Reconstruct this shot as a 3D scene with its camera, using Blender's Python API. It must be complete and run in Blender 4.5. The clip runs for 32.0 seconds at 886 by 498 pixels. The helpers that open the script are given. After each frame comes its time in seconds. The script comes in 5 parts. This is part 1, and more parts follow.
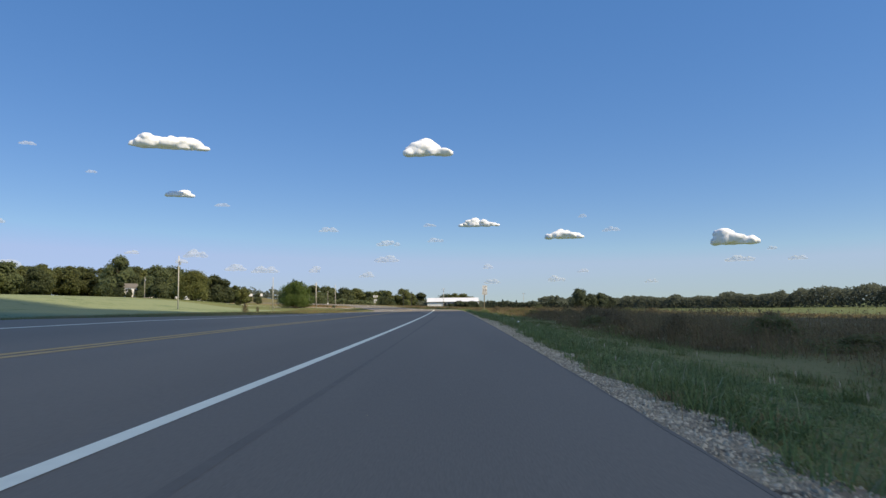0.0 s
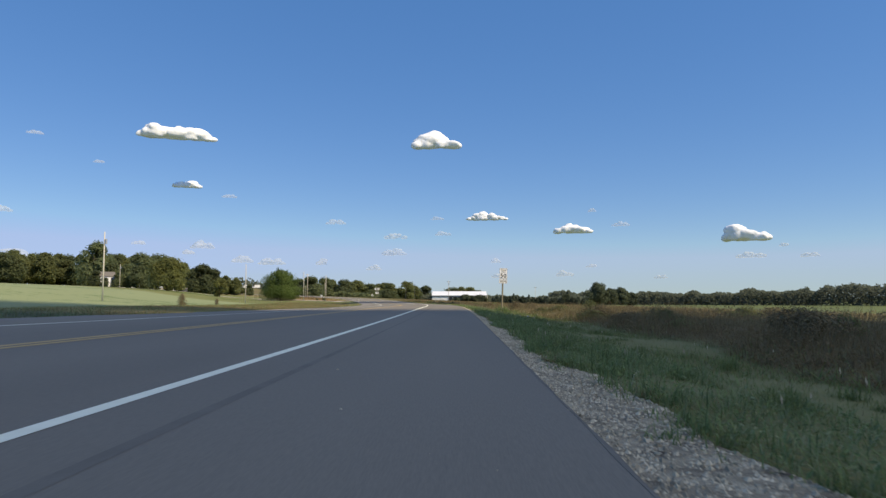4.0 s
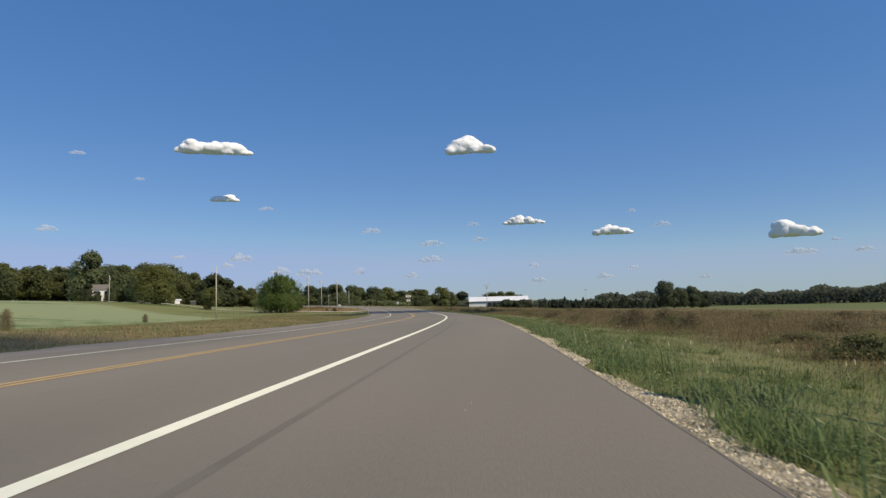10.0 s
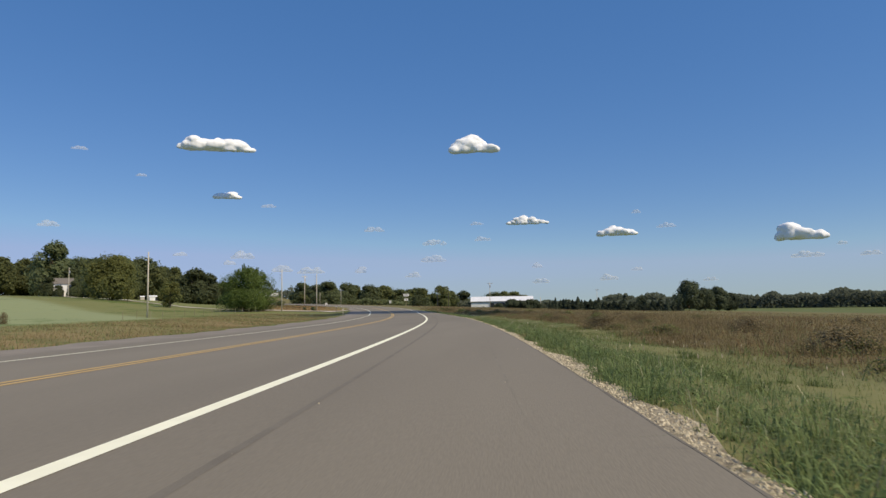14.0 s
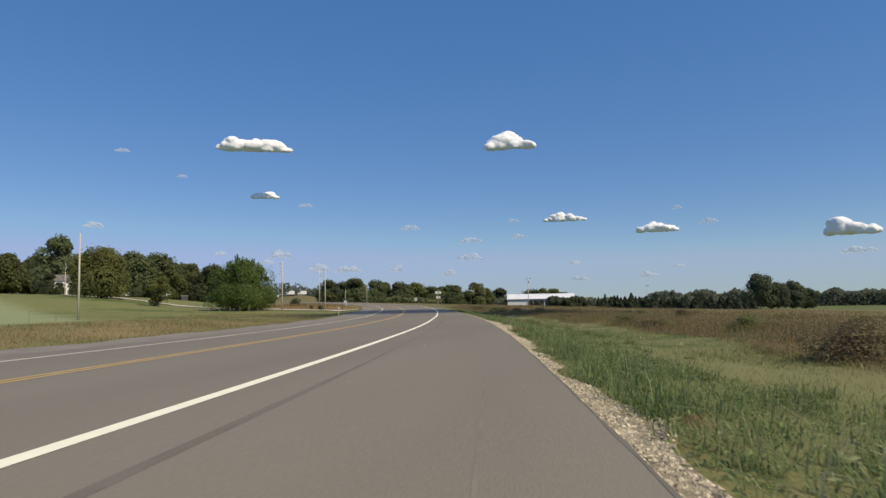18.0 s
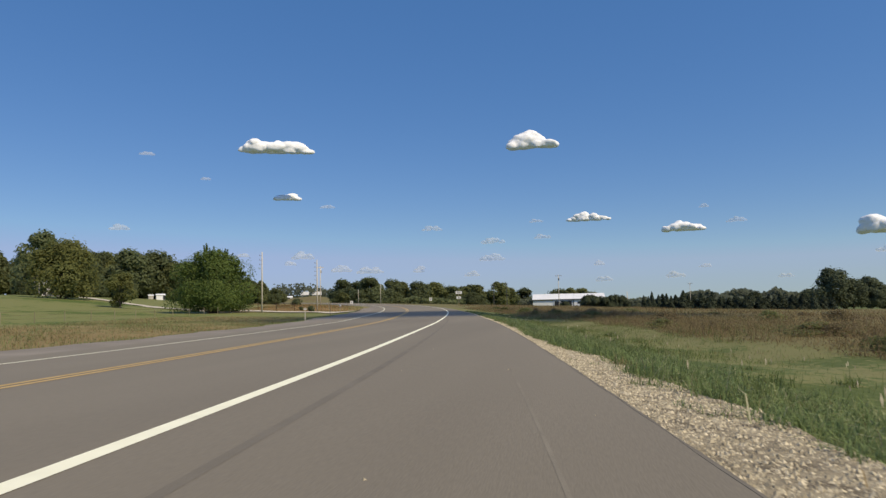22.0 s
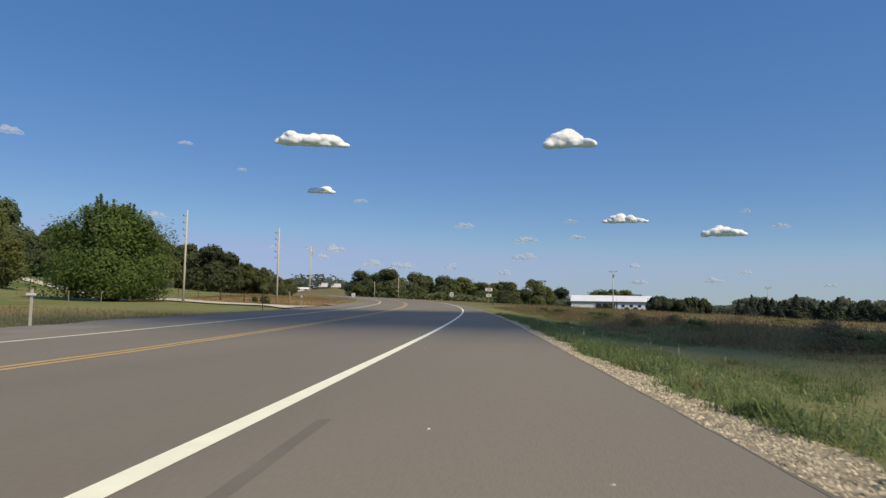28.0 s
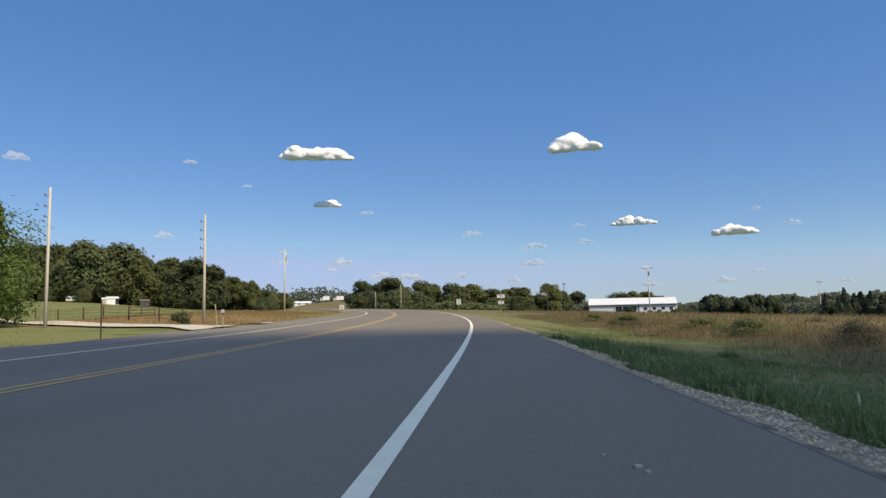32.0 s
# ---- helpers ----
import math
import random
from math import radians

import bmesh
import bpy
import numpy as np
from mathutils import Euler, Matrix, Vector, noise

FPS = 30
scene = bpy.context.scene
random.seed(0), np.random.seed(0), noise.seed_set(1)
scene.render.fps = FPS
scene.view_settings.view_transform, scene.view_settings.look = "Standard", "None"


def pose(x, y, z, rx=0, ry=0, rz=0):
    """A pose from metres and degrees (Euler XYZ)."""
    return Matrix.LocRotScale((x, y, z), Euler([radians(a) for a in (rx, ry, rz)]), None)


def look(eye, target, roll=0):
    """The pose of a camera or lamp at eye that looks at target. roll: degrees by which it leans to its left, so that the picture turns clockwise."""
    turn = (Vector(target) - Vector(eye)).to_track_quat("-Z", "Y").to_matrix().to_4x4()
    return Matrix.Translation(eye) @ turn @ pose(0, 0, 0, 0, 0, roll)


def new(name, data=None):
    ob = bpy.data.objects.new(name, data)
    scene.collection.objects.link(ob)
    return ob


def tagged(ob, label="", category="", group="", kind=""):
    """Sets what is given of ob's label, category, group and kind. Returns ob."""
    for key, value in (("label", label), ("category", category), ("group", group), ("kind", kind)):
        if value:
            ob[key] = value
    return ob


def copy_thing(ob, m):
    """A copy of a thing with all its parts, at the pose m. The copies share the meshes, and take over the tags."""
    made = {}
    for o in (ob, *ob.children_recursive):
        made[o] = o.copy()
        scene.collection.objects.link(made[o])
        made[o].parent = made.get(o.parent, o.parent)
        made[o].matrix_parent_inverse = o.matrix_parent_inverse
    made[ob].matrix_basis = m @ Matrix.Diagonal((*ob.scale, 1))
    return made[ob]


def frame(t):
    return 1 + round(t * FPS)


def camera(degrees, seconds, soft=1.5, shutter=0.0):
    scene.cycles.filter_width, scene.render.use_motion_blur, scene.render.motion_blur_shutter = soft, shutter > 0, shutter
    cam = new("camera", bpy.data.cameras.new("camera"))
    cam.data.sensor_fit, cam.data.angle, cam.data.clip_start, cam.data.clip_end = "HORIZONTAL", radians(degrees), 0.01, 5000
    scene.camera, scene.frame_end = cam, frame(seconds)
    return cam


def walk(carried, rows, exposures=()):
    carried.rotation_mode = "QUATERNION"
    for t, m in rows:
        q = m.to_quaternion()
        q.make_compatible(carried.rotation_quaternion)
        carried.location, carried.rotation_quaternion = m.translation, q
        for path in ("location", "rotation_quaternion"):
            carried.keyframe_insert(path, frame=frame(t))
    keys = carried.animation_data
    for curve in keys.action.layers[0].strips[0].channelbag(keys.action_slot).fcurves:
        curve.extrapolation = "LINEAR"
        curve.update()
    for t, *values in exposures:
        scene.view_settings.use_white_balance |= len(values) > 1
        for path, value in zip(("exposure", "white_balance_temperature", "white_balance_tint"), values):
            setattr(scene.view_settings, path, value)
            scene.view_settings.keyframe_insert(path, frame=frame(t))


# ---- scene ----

# ---------------------------------------------------------------- camera and walk
cam = camera(68.0, 32.0, soft=1.45, shutter=0.10)
WALK = (
    (0, 2.166, -0.006, 0.757, 94.93, 0.74, 1.35),
    (0.5, 2.273, 3.775, 0.763, 94.62, 0.35, 1.1),
    (1, 2.358, 7.552, 0.769, 94.72, -0.05, 1.80),
    (1.5, 2.419, 11.32, 0.776, 94.66, 0.378, 2.083),
    (2, 2.415, 15.077, 0.782, 94.84, 1.22, 2.64),
    (2.5, 2.503, 18.825, 0.788, 94.801, 3.471, 2.988),
    (3, 2.528, 22.564, 0.794, 94.84, 3.15, -0.32),
    (3.5, 2.532, 26.295, 0.8, 94.35, -0.058, 1.644),
    (5.5, 2.551, 41.182, 0.826, 94.891, 1.33, 3.481),
    (6, 2.415, 44.873, 0.839, 94.95, -0.379, 3.833),
    (6.5, 2.228, 48.545, 0.851, 94.808, 0.206, 4.434),
    (7, 2.060, 52.194, 0.864, 94.816, 0.447, 5.284),
    (7.5, 1.941, 55.816, 0.876, 94.803, 1.654, 5.499),
    (8, 1.816, 59.411, 0.889, 94.861, 2.709, 5.462),
    (8.5, 1.708, 62.981, 0.901, 94.799, 1.523, 4.654),
    (9, 1.615, 66.528, 0.913, 94.76, -0.744, 4.857),
    (9.5, 1.613, 69.992, 0.925, 94.858, 0.943, 5.414),
    (10, 1.486, 73.417, 0.937, 95.021, 1.595, 5.322),
    (10.5, 1.372, 76.811, 0.948, 95.022, 0.928, 5.231),
    (11, 1.255, 80.181, 0.959, 95.07, 1.396, 5.714),
    (11.5, 1.086, 83.53, 0.947, 95.199, 1.972, 5.918),
    (12, 0.951, 86.86, 0.935, 95.15, 1.87, 5.731),
    (12.5, 0.859, 90.164, 0.924, 95.173, 1.776, 5.958),
    (13, 0.769, 93.428, 0.912, 95.13, 1.728, 5.748),
    (13.5, 0.679, 96.639, 0.901, 95.102, 1.653, 5.587),
    (14, 0.591, 99.831, 0.889, 95.019, 0.994, 5.534),
    (14.5, 0.474, 103.026, 0.878, 94.903, 0.705, 5.622),
    (16.5, 0.092, 115.923, 0.832, 94.939, -0.39, 6.013),
    (17, -0.041, 119.222, 0.82, 94.945, -0.314, 6.998),
    (17.5, -0.311, 122.529, 0.807, 94.931, 0.441, 7.854),
    (18, -0.585, 125.813, 0.792, 94.931, 1.111, 8.729),
    (18.5, -0.881, 129.039, 0.778, 94.941, 1.466, 9.2),
    (19, -1.184, 132.222, 0.764, 94.843, 0.846, 9.043),
    (19.5, -1.578, 135.383, 0.75, 94.88, -0.133, 9.485),
    (20, -1.96, 138.528, 0.736, 94.894, -0.035, 10.188),
    (20.5, -2.37, 141.639, 0.722, 94.967, 1.022, 10.714),
    (21, -2.723, 144.77, 0.708, 95.035, 1.989, 10.967),
    (21.5, -3.055, 147.911, 0.694, 95.063, 1.421, 10.683),
    (22, -3.417, 151.043, 0.681, 95.063, 1.251, 10.708),
    (22.5, -3.802, 154.163, 0.667, 95.05, 0.725, 10.945),
    (23, -4.198, 157.283, 0.653, 95.046, 0.958, 11.248),
    (23.5, -4.598, 160.42, 0.641, 95.061, 1.621, 11.417),
    (24, -5.022, 163.571, 0.64, 95.113, 1.035, 11.332),
    (24.5, -5.45, 166.742, 0.639, 95.031, -0.385, 11.159),
    (25, -5.923, 169.929, 0.639, 94.884, -0.428, 10.463),
    (25.5, -6.41, 173.148, 0.638, 94.944, 0.051, 11.883),
    (27.5, -8.733, 186.097, 0.636, 95.042, 2.556, 13.572),
    (28, -9.345, 189.346, 0.635, 94.881, -0.877, 13.351),
    (28.5, -10.023, 192.581, 0.635, 95.118, -1.655, 14.463),
    (29, -10.675, 195.782, 0.634, 95.181, 2.001, 15.991),
    (29.5, -11.366, 198.867, 0.634, 95.401, 3.058, 15.889),
    (30, -12.082, 201.834, 0.653, 95.451, 2.344, 14.652),
    (30.5, -12.517, 204.767, 0.678, 95.474, 0.376, 14.416),
    (31, -13.027, 207.599, 0.702, 95.566, 0.037, 14.231),
    (31.5, -13.574, 210.387, 0.725, 95.614, 0.961, 14.588),
    (32, -14.133, 213.16, 0.749, 95.716, 1.223, 14.27),
)
walk(cam, [(t, pose(*p)) for t, *p in WALK], exposures=[(0, 0.03, 7130, 10), (8, 0.03, 7100, 10), (10, -0.26, 6900, 10), (12, -0.27, 6900, 10), (17, -0.25, 7000, 10), (26, -0.25, 7040, 10), (29, -0.27, 7000, 10), (30.5, -0.15, 7120, 10), (32, 0.0, 7180, 10)])

# ---------------------------------------------------------------- world, sun
SUN_AZ, SUN_EL = 118.0, 47.0          # degrees to the right of straight ahead, above the horizon
world = bpy.data.worlds.new("world")
scene.world = world
world.use_nodes = True
wn, wl = world.node_tree.nodes, world.node_tree.links
sky = wn.new("ShaderNodeTexSky")
sky.sky_type, sky.sun_disc = "NISHITA", False
sky.sun_elevation, sky.sun_rotation = radians(SUN_EL), radians(SUN_AZ)
sky.altitude, sky.air_density, sky.dust_density, sky.ozone_density = 250, 1.0, 0.15, 2.0
tint = wn.new("ShaderNodeHueSaturation")
tint.inputs["Hue"].default_value, tint.inputs["Saturation"].default_value = 0.514, 1.24
wl.new(sky.outputs[0], tint.inputs["Color"])
even = wn.new("ShaderNodeMix")
even.data_type = "RGBA"
even.inputs["Factor"].default_value = 0.40
even.inputs["B"].default_value = (0.58, 2.3, 5.75, 1)
wl.new(tint.outputs[0], even.inputs["A"])
haze = wn.new("ShaderNodeMix")          # the hazy horizon is no brighter than the sky a hand above it
haze.data_type, haze.blend_type = "RGBA", "DARKEN"
haze.inputs["Factor"].default_value = 0.85
haze.inputs["B"].default_value = (3.05, 4.18, 7.0, 1)
wl.new(even.outputs["Result"], haze.inputs["A"])
wl.new(haze.outputs["Result"], wn["Background"].inputs[0])
wn["Background"].inputs[1].default_value = 0.125
sun_data = bpy.data.lights.new("sun", "SUN")
sun_data.energy, sun_data.angle, sun_data.color = 5.0, radians(0.53), (1.0, 0.875, 0.665)
sun = new("sun", sun_data)
to_sun = Vector((math.sin(radians(SUN_AZ)) * math.cos(radians(SUN_EL)), math.cos(radians(SUN_AZ)) * math.cos(radians(SUN_EL)), math.sin(radians(SUN_EL))))
sun.matrix_world = look(to_sun * 50, (0, 0, 0))

# ---------------------------------------------------------------- materials


def material(name, colours, rough=0.9, scale=3.0, fine=40.0, bump=0.0, metal=0.0, spec=0.3, island=0.0, per_object=0.0, through_light=0.0, stretch=(1, 1, 1)):
    """Noise at two scales between the given colours, with bump; island/per_object: brightness spread from piece to piece."""
    m = bpy.data.materials.new(name)
    m.use_nodes = True
    n, l = m.node_tree.nodes, m.node_tree.links
    b = n["Principled BSDF"]
    tc = n.new("ShaderNodeTexCoord")
    mp = n.new("ShaderNodeMapping")
    mp.inputs["Scale"].default_value = stretch
    l.new(tc.outputs["Object"], mp.inputs[0])
    big, small = n.new("ShaderNodeTexNoise"), n.new("ShaderNodeTexNoise")
    big.inputs["Scale"].default_value, small.inputs["Scale"].default_value = scale, fine
    big.inputs["Detail"].default_value = 4
    small.inputs["Detail"].default_value = 3
    for k in (big, small):
        l.new(mp.outputs[0], k.inputs["Vector"])
    add = n.new("ShaderNodeMath")
    add.operation = "MULTIPLY_ADD"
    l.new(small.outputs[0], add.inputs[0])
    add.inputs[1].default_value = 0.5
    l.new(big.outputs[0], add.inputs[2])
    ramp = n.new("ShaderNodeValToRGB")
    el = ramp.color_ramp.elements
    k = len(colours)
    while len(el) < k:
        el.new(0.5)
    for i, c in enumerate(colours):
        el[i].position = 0.5 + 0.5 * i / max(k - 1, 1)
        el[i].color = (*c, 1)
    l.new(add.outputs[0], ramp.inputs[0])
    out = ramp.outputs[0]
    for on, spread, node, sock in ((island, island, "ShaderNodeNewGeometry", "Random Per Island"), (per_object, per_object, "ShaderNodeObjectInfo", "Random")):
        if on:
            g = n.new(node)
            r = n.new("ShaderNodeMapRange")
            r.inputs[3].default_value, r.inputs[4].default_value = 1 - spread, 1 + spread
            l.new(g.outputs[sock], r.inputs[0])
            hsv = n.new("ShaderNodeHueSaturation")
            l.new(r.outputs[0], hsv.inputs["Value"])
            l.new(out, hsv.inputs["Color"])
            out = hsv.outputs[0]
    l.new(out, b.inputs["Base Color"])
    b.inputs["Roughness"].default_value, b.inputs["Metallic"].default_value = rough, metal
    b.inputs["Specular IOR Level"].default_value = spec
    if bump:
        bp = n.new("ShaderNodeBump")
        bp.inputs["Strength"].default_value, bp.inputs["Distance"].default_value = bump, 0.02
        l.new(small.outputs[0], bp.inputs["Height"])
        l.new(bp.outputs[0], b.inputs["Normal"])
    if through_light:
        tr = n.new("ShaderNodeBsdfTranslucent")
        l.new(out, tr.inputs[0])
        mix = n.new("ShaderNodeMixShader")
        mix.inputs[0].default_value = through_light
        l.new(b.outputs[0], mix.inputs[1])
        l.new(tr.outputs[0], mix.inputs[2])
        l.new(mix.outputs[0], n["Material Output"].inputs[0])
    return m


M = {
    "asphalt": material("asphalt", [(0.172, 0.153, 0.121), (0.236, 0.211, 0.166)], 0.85, 0.25, 90, 0.10, spec=0.25, stretch=(1, 0.12, 1)),
    "seam": material("seam", [(0.145, 0.129, 0.103), (0.182, 0.163, 0.13)], 0.85, 2, 60, 0.1),
    "white_paint": material("white_paint", [(0.85, 0.84, 0.65), (0.94, 0.93, 0.73)], 0.6, 4, 90, 0.2),
    "yellow_paint": material("yellow_paint", [(0.44, 0.295, 0.11), (0.56, 0.395, 0.165)], 0.65, 4, 90, 0.2),
    "crack": material("crack", [(0.176, 0.158, 0.126), (0.23, 0.206, 0.163)], 0.9, 2, 60, 0.1),
    "gravel_grey": material("gravel_grey", [(0.19, 0.168, 0.14), (0.27, 0.242, 0.205)], 0.95, 0.6, 30, 0.5),
    "weed": material("weed", [(0.155, 0.125, 0.07), (0.20, 0.16, 0.09), (0.15, 0.165, 0.07)], 0.85, 0.8, 5, 0, island=0.25, per_object=0.2, through_light=0.35),
    "gravel": material("gravel", [(0.07, 0.057, 0.04), (0.23, 0.195, 0.135), (0.34, 0.295, 0.205), (0.52, 0.46, 0.335)], 0.95, 4, 75, 0.9),
    "stone": material("stone", [(0.33, 0.288, 0.2), (0.53, 0.465, 0.34)], 0.9, 6, 60, 0.2, island=0.45),
    "blade_green": material("blade_green", [(0.15, 0.205, 0.072), (0.215, 0.28, 0.112)], 0.75, 0.3, 5, 0, island=0.35, through_light=0.42),
    "blade_olive": material("blade_olive", [(0.14, 0.185, 0.06), (0.195, 0.235, 0.088)], 0.75, 0.2, 4, 0, island=0.25, through_light=0.4),
    "blade_dry": material("blade_dry", [(0.265, 0.19, 0.09), (0.355, 0.27, 0.14)], 0.8, 0.15, 3, 0, island=0.25, through_light=0.4),
    "blade_straw": material("blade_straw", [(0.165, 0.165, 0.064), (0.225, 0.18, 0.082), (0.27, 0.205, 0.098), (0.18, 0.175, 0.07)], 0.8, 0.12, 2, 0, island=0.15, through_light=0.4),
    "blade_orange": material("blade_orange", [(0.27, 0.165, 0.07), (0.36, 0.23, 0.11)], 0.8, 0.15, 3, 0, island=0.25, through_light=0.4),
    "blade_pale": material("blade_pale", [(0.30, 0.29, 0.16), (0.46, 0.43, 0.28)], 0.8, 0.3, 4, 0, island=0.25, through_light=0.3),
    "blade_pale_green": material("blade_pale_green", [(0.23, 0.26, 0.115), (0.33, 0.35, 0.175)], 0.6, 0.3, 5, 0, island=0.25, through_light=0.35),
    "blade_tan": material("blade_tan", [(0.20, 0.165, 0.082), (0.26, 0.21, 0.11), (0.19, 0.18, 0.075)], 0.85, 0.3, 3, 0, island=0.2, through_light=0.35),
    "blade_rust": material("blade_rust", [(0.155, 0.1, 0.053), (0.205, 0.132, 0.069), (0.19, 0.138, 0.076)], 0.85, 0.1, 1.2, 0, island=0.2, through_light=0.35),
    "blade_brown": material("blade_brown", [(0.15, 0.114, 0.06), (0.195, 0.15, 0.078), (0.225, 0.178, 0.09), (0.15, 0.16, 0.066)], 0.85, 0.07, 0.8, 0, island=0.12, through_light=0.4),
    "leaf": material("leaf", [(0.12, 0.18, 0.045), (0.175, 0.235, 0.068)], 0.7, 0.5, 6, 0, island=0.18, through_light=0.5),
    "leaf_dark": material("leaf_dark", [(0.145, 0.176, 0.088), (0.192, 0.224, 0.112)], 0.8, 0.2, 2, 0, island=0.2, per_object=0.25, through_light=0.62),
    "leaf_olive": material("leaf_olive", [(0.172, 0.197, 0.08), (0.228, 0.248, 0.107)], 0.8, 0.2, 2, 0, island=0.2, per_object=0.2, through_light=0.62),
    "leaf_meadow": material("leaf_meadow", [(0.185, 0.205, 0.07), (0.245, 0.255, 0.095)], 0.8, 0.2, 2, 0, island=0.15, through_light=0.6),
    "needle": material("needle", [(0.055, 0.072, 0.045), (0.08, 0.10, 0.06)], 0.75, 0.5, 5, 0, island=0.3, per_object=0.2, through_light=0.1),
    "hedge_leaf": material("hedge_leaf", [(0.06, 0.078, 0.045), (0.095, 0.115, 0.062)], 0.8, 0.4, 4, 0, island=0.25, per_object=0.2, through_light=0.25),
    "bark": material("bark", [(0.08, 0.06, 0.045), (0.15, 0.12, 0.09)], 0.95, 3, 20, 0.8, stretch=(1, 1, 0.2)),
    "pole_wood": material("pole_wood", [(0.46, 0.43, 0.36), (0.62, 0.58, 0.49)], 0.9, 2, 30, 0.4, stretch=(1, 1, 0.08), per_object=0.12),
    "post_wood": material("post_wood", [(0.19, 0.17, 0.11), (0.32, 0.28, 0.19)], 0.9, 3, 40, 0.4, stretch=(1, 1, 0.08)),
    "galvanised": material("galvanised", [(0.42, 0.43, 0.44), (0.55, 0.56, 0.57)], 0.45, 6, 60, 0.05, metal=0.6),
    "rust": material("rust", [(0.06, 0.045, 0.035), (0.12, 0.07, 0.045)], 0.85, 8, 60, 0.2),
    "porcelain": material("porcelain", [(0.12, 0.09, 0.08), (0.2, 0.15, 0.13)], 0.3, 8, 60),
    "sign_white": material("sign_white", [(0.72, 0.73, 0.72), (0.8, 0.8, 0.79)], 0.45, 3, 30),
    "sign_black": material("sign_black", [(0.012, 0.012, 0.013), (0.022, 0.022, 0.022)], 0.5, 5, 40),
    "sheet_white": material("sheet_white", [(0.72, 0.73, 0.74), (0.82, 0.82, 0.82)], 0.5, 0.3, 6),
    "sheet_roof": material("sheet_roof", [(0.72, 0.74, 0.75), (0.82, 0.83, 0.84)], 0.4, 0.2, 5),
    "dark_opening": material("dark_opening", [(0.02, 0.022, 0.025), (0.04, 0.042, 0.045)], 0.4, 2, 20),
    "concrete": material("concrete", [(0.36, 0.34, 0.30), (0.5, 0.47, 0.42)], 0.9, 0.8, 20, 0.3),
    "pale_gravel": material("pale_gravel", [(0.46, 0.42, 0.34), (0.62, 0.57, 0.47)], 0.95, 0.6, 14, 0.4),
    "painted_dark": material("painted_dark", [(0.05, 0.05, 0.055), (0.09, 0.09, 0.09)], 0.5, 3, 30),
    "roof_shingle": material("roof_shingle", [(0.12, 0.11, 0.10), (0.2, 0.18, 0.16)], 0.9, 3, 30, 0.4),
    "red_paint": material("red_paint", [(0.35, 0.05, 0.04), (0.45, 0.08, 0.06)], 0.5, 4, 30),
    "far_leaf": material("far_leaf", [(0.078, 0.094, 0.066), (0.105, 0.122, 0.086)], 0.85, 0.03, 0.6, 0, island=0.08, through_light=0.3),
}


def ground_material(zones):
    """Soil and grass colours that blend softly by the ground's zone weights."""
    m = bpy.data.materials.new("ground")
    m.use_nodes = True
    n, l = m.node_tree.nodes, m.node_tree.links
    b = n["Principled BSDF"]
    b.inputs["Roughness"].default_value, b.inputs["Specular IOR Level"].default_value = 0.95, 0.15
    tc = n.new("ShaderNodeTexCoord")
    ns = []
    for sc, det in ((0.035, 4), (0.4, 4), (5.0, 3)):
        k = n.new("ShaderNodeTexNoise")
        k.inputs["Scale"].default_value, k.inputs["Detail"].default_value = sc, det
        l.new(tc.outputs["Object"], k.inputs["Vector"])
        ns.append(k)
    acc = ns[0].outputs[0]
    for k, w in ((ns[1], 0.7), (ns[2], 0.5)):
        ma = n.new("ShaderNodeMath")
        ma.operation, ma.inputs[1].default_value = "MULTIPLY_ADD", w
        l.new(k.outputs[0], ma.inputs[0])
        l.new(acc, ma.inputs[2])
        acc = ma.outputs[0]
    out = None
    for name, colours in zones:
        ramp = n.new("ShaderNodeValToRGB")
        el = ramp.color_ramp.elements
        while len(el) < len(colours):
            el.new(0.5)
        for i, c in enumerate(colours):
            el[i].position, el[i].color = 0.92 + 0.36 * i / (len(colours) - 1), (*c, 1)
        l.new(acc, ramp.inputs[0])
        if out is None:
            out = ramp.outputs[0]
            continue
        at = n.new("ShaderNodeAttribute")
        at.attribute_name = name
        mix = n.new("ShaderNodeMix")
        mix.data_type = "RGBA"
        l.new(at.outputs["Fac"], mix.inputs["Factor"])
        l.new(out, mix.inputs["A"])
        l.new(ramp.outputs[0], mix.inputs["B"])
        out = mix.outputs["Result"]
    l.new(out, b.inputs["Base Color"])
    bp = n.new("ShaderNodeBump")
    bp.inputs["Strength"].default_value, bp.inputs["Distance"].default_value = 0.6, 0.05
    l.new(ns[2].outputs[0], bp.inputs["Height"])
    l.new(bp.outputs[0], b.inputs["Normal"])
    return m


M["ground"] = ground_material((
    ("meadow", [(0.085, 0.12, 0.03), (0.125, 0.16, 0.045), (0.175, 0.185, 0.07)]),
    ("pale_crop", [(0.105, 0.15, 0.058), (0.165, 0.215, 0.092), (0.24, 0.275, 0.14)]),
    ("dry_strip", [(0.15, 0.15, 0.058), (0.20, 0.17, 0.072), (0.25, 0.19, 0.09)]),
    ("rusty_rise", [(0.21, 0.13, 0.055), (0.28, 0.17, 0.075), (0.27, 0.19, 0.085)]),
    ("rough_field", [(0.14, 0.10, 0.054), (0.18, 0.134, 0.071), (0.165, 0.15, 0.066)]),
    ("crop", [(0.085, 0.115, 0.04), (0.12, 0.145, 0.055)]),
    ("mown", [(0.085, 0.112, 0.036), (0.13, 0.155, 0.056), (0.18, 0.178, 0.077)]),
    ("verge", [(0.075, 0.095, 0.032), (0.12, 0.145, 0.048), (0.17, 0.165, 0.068)]),
))

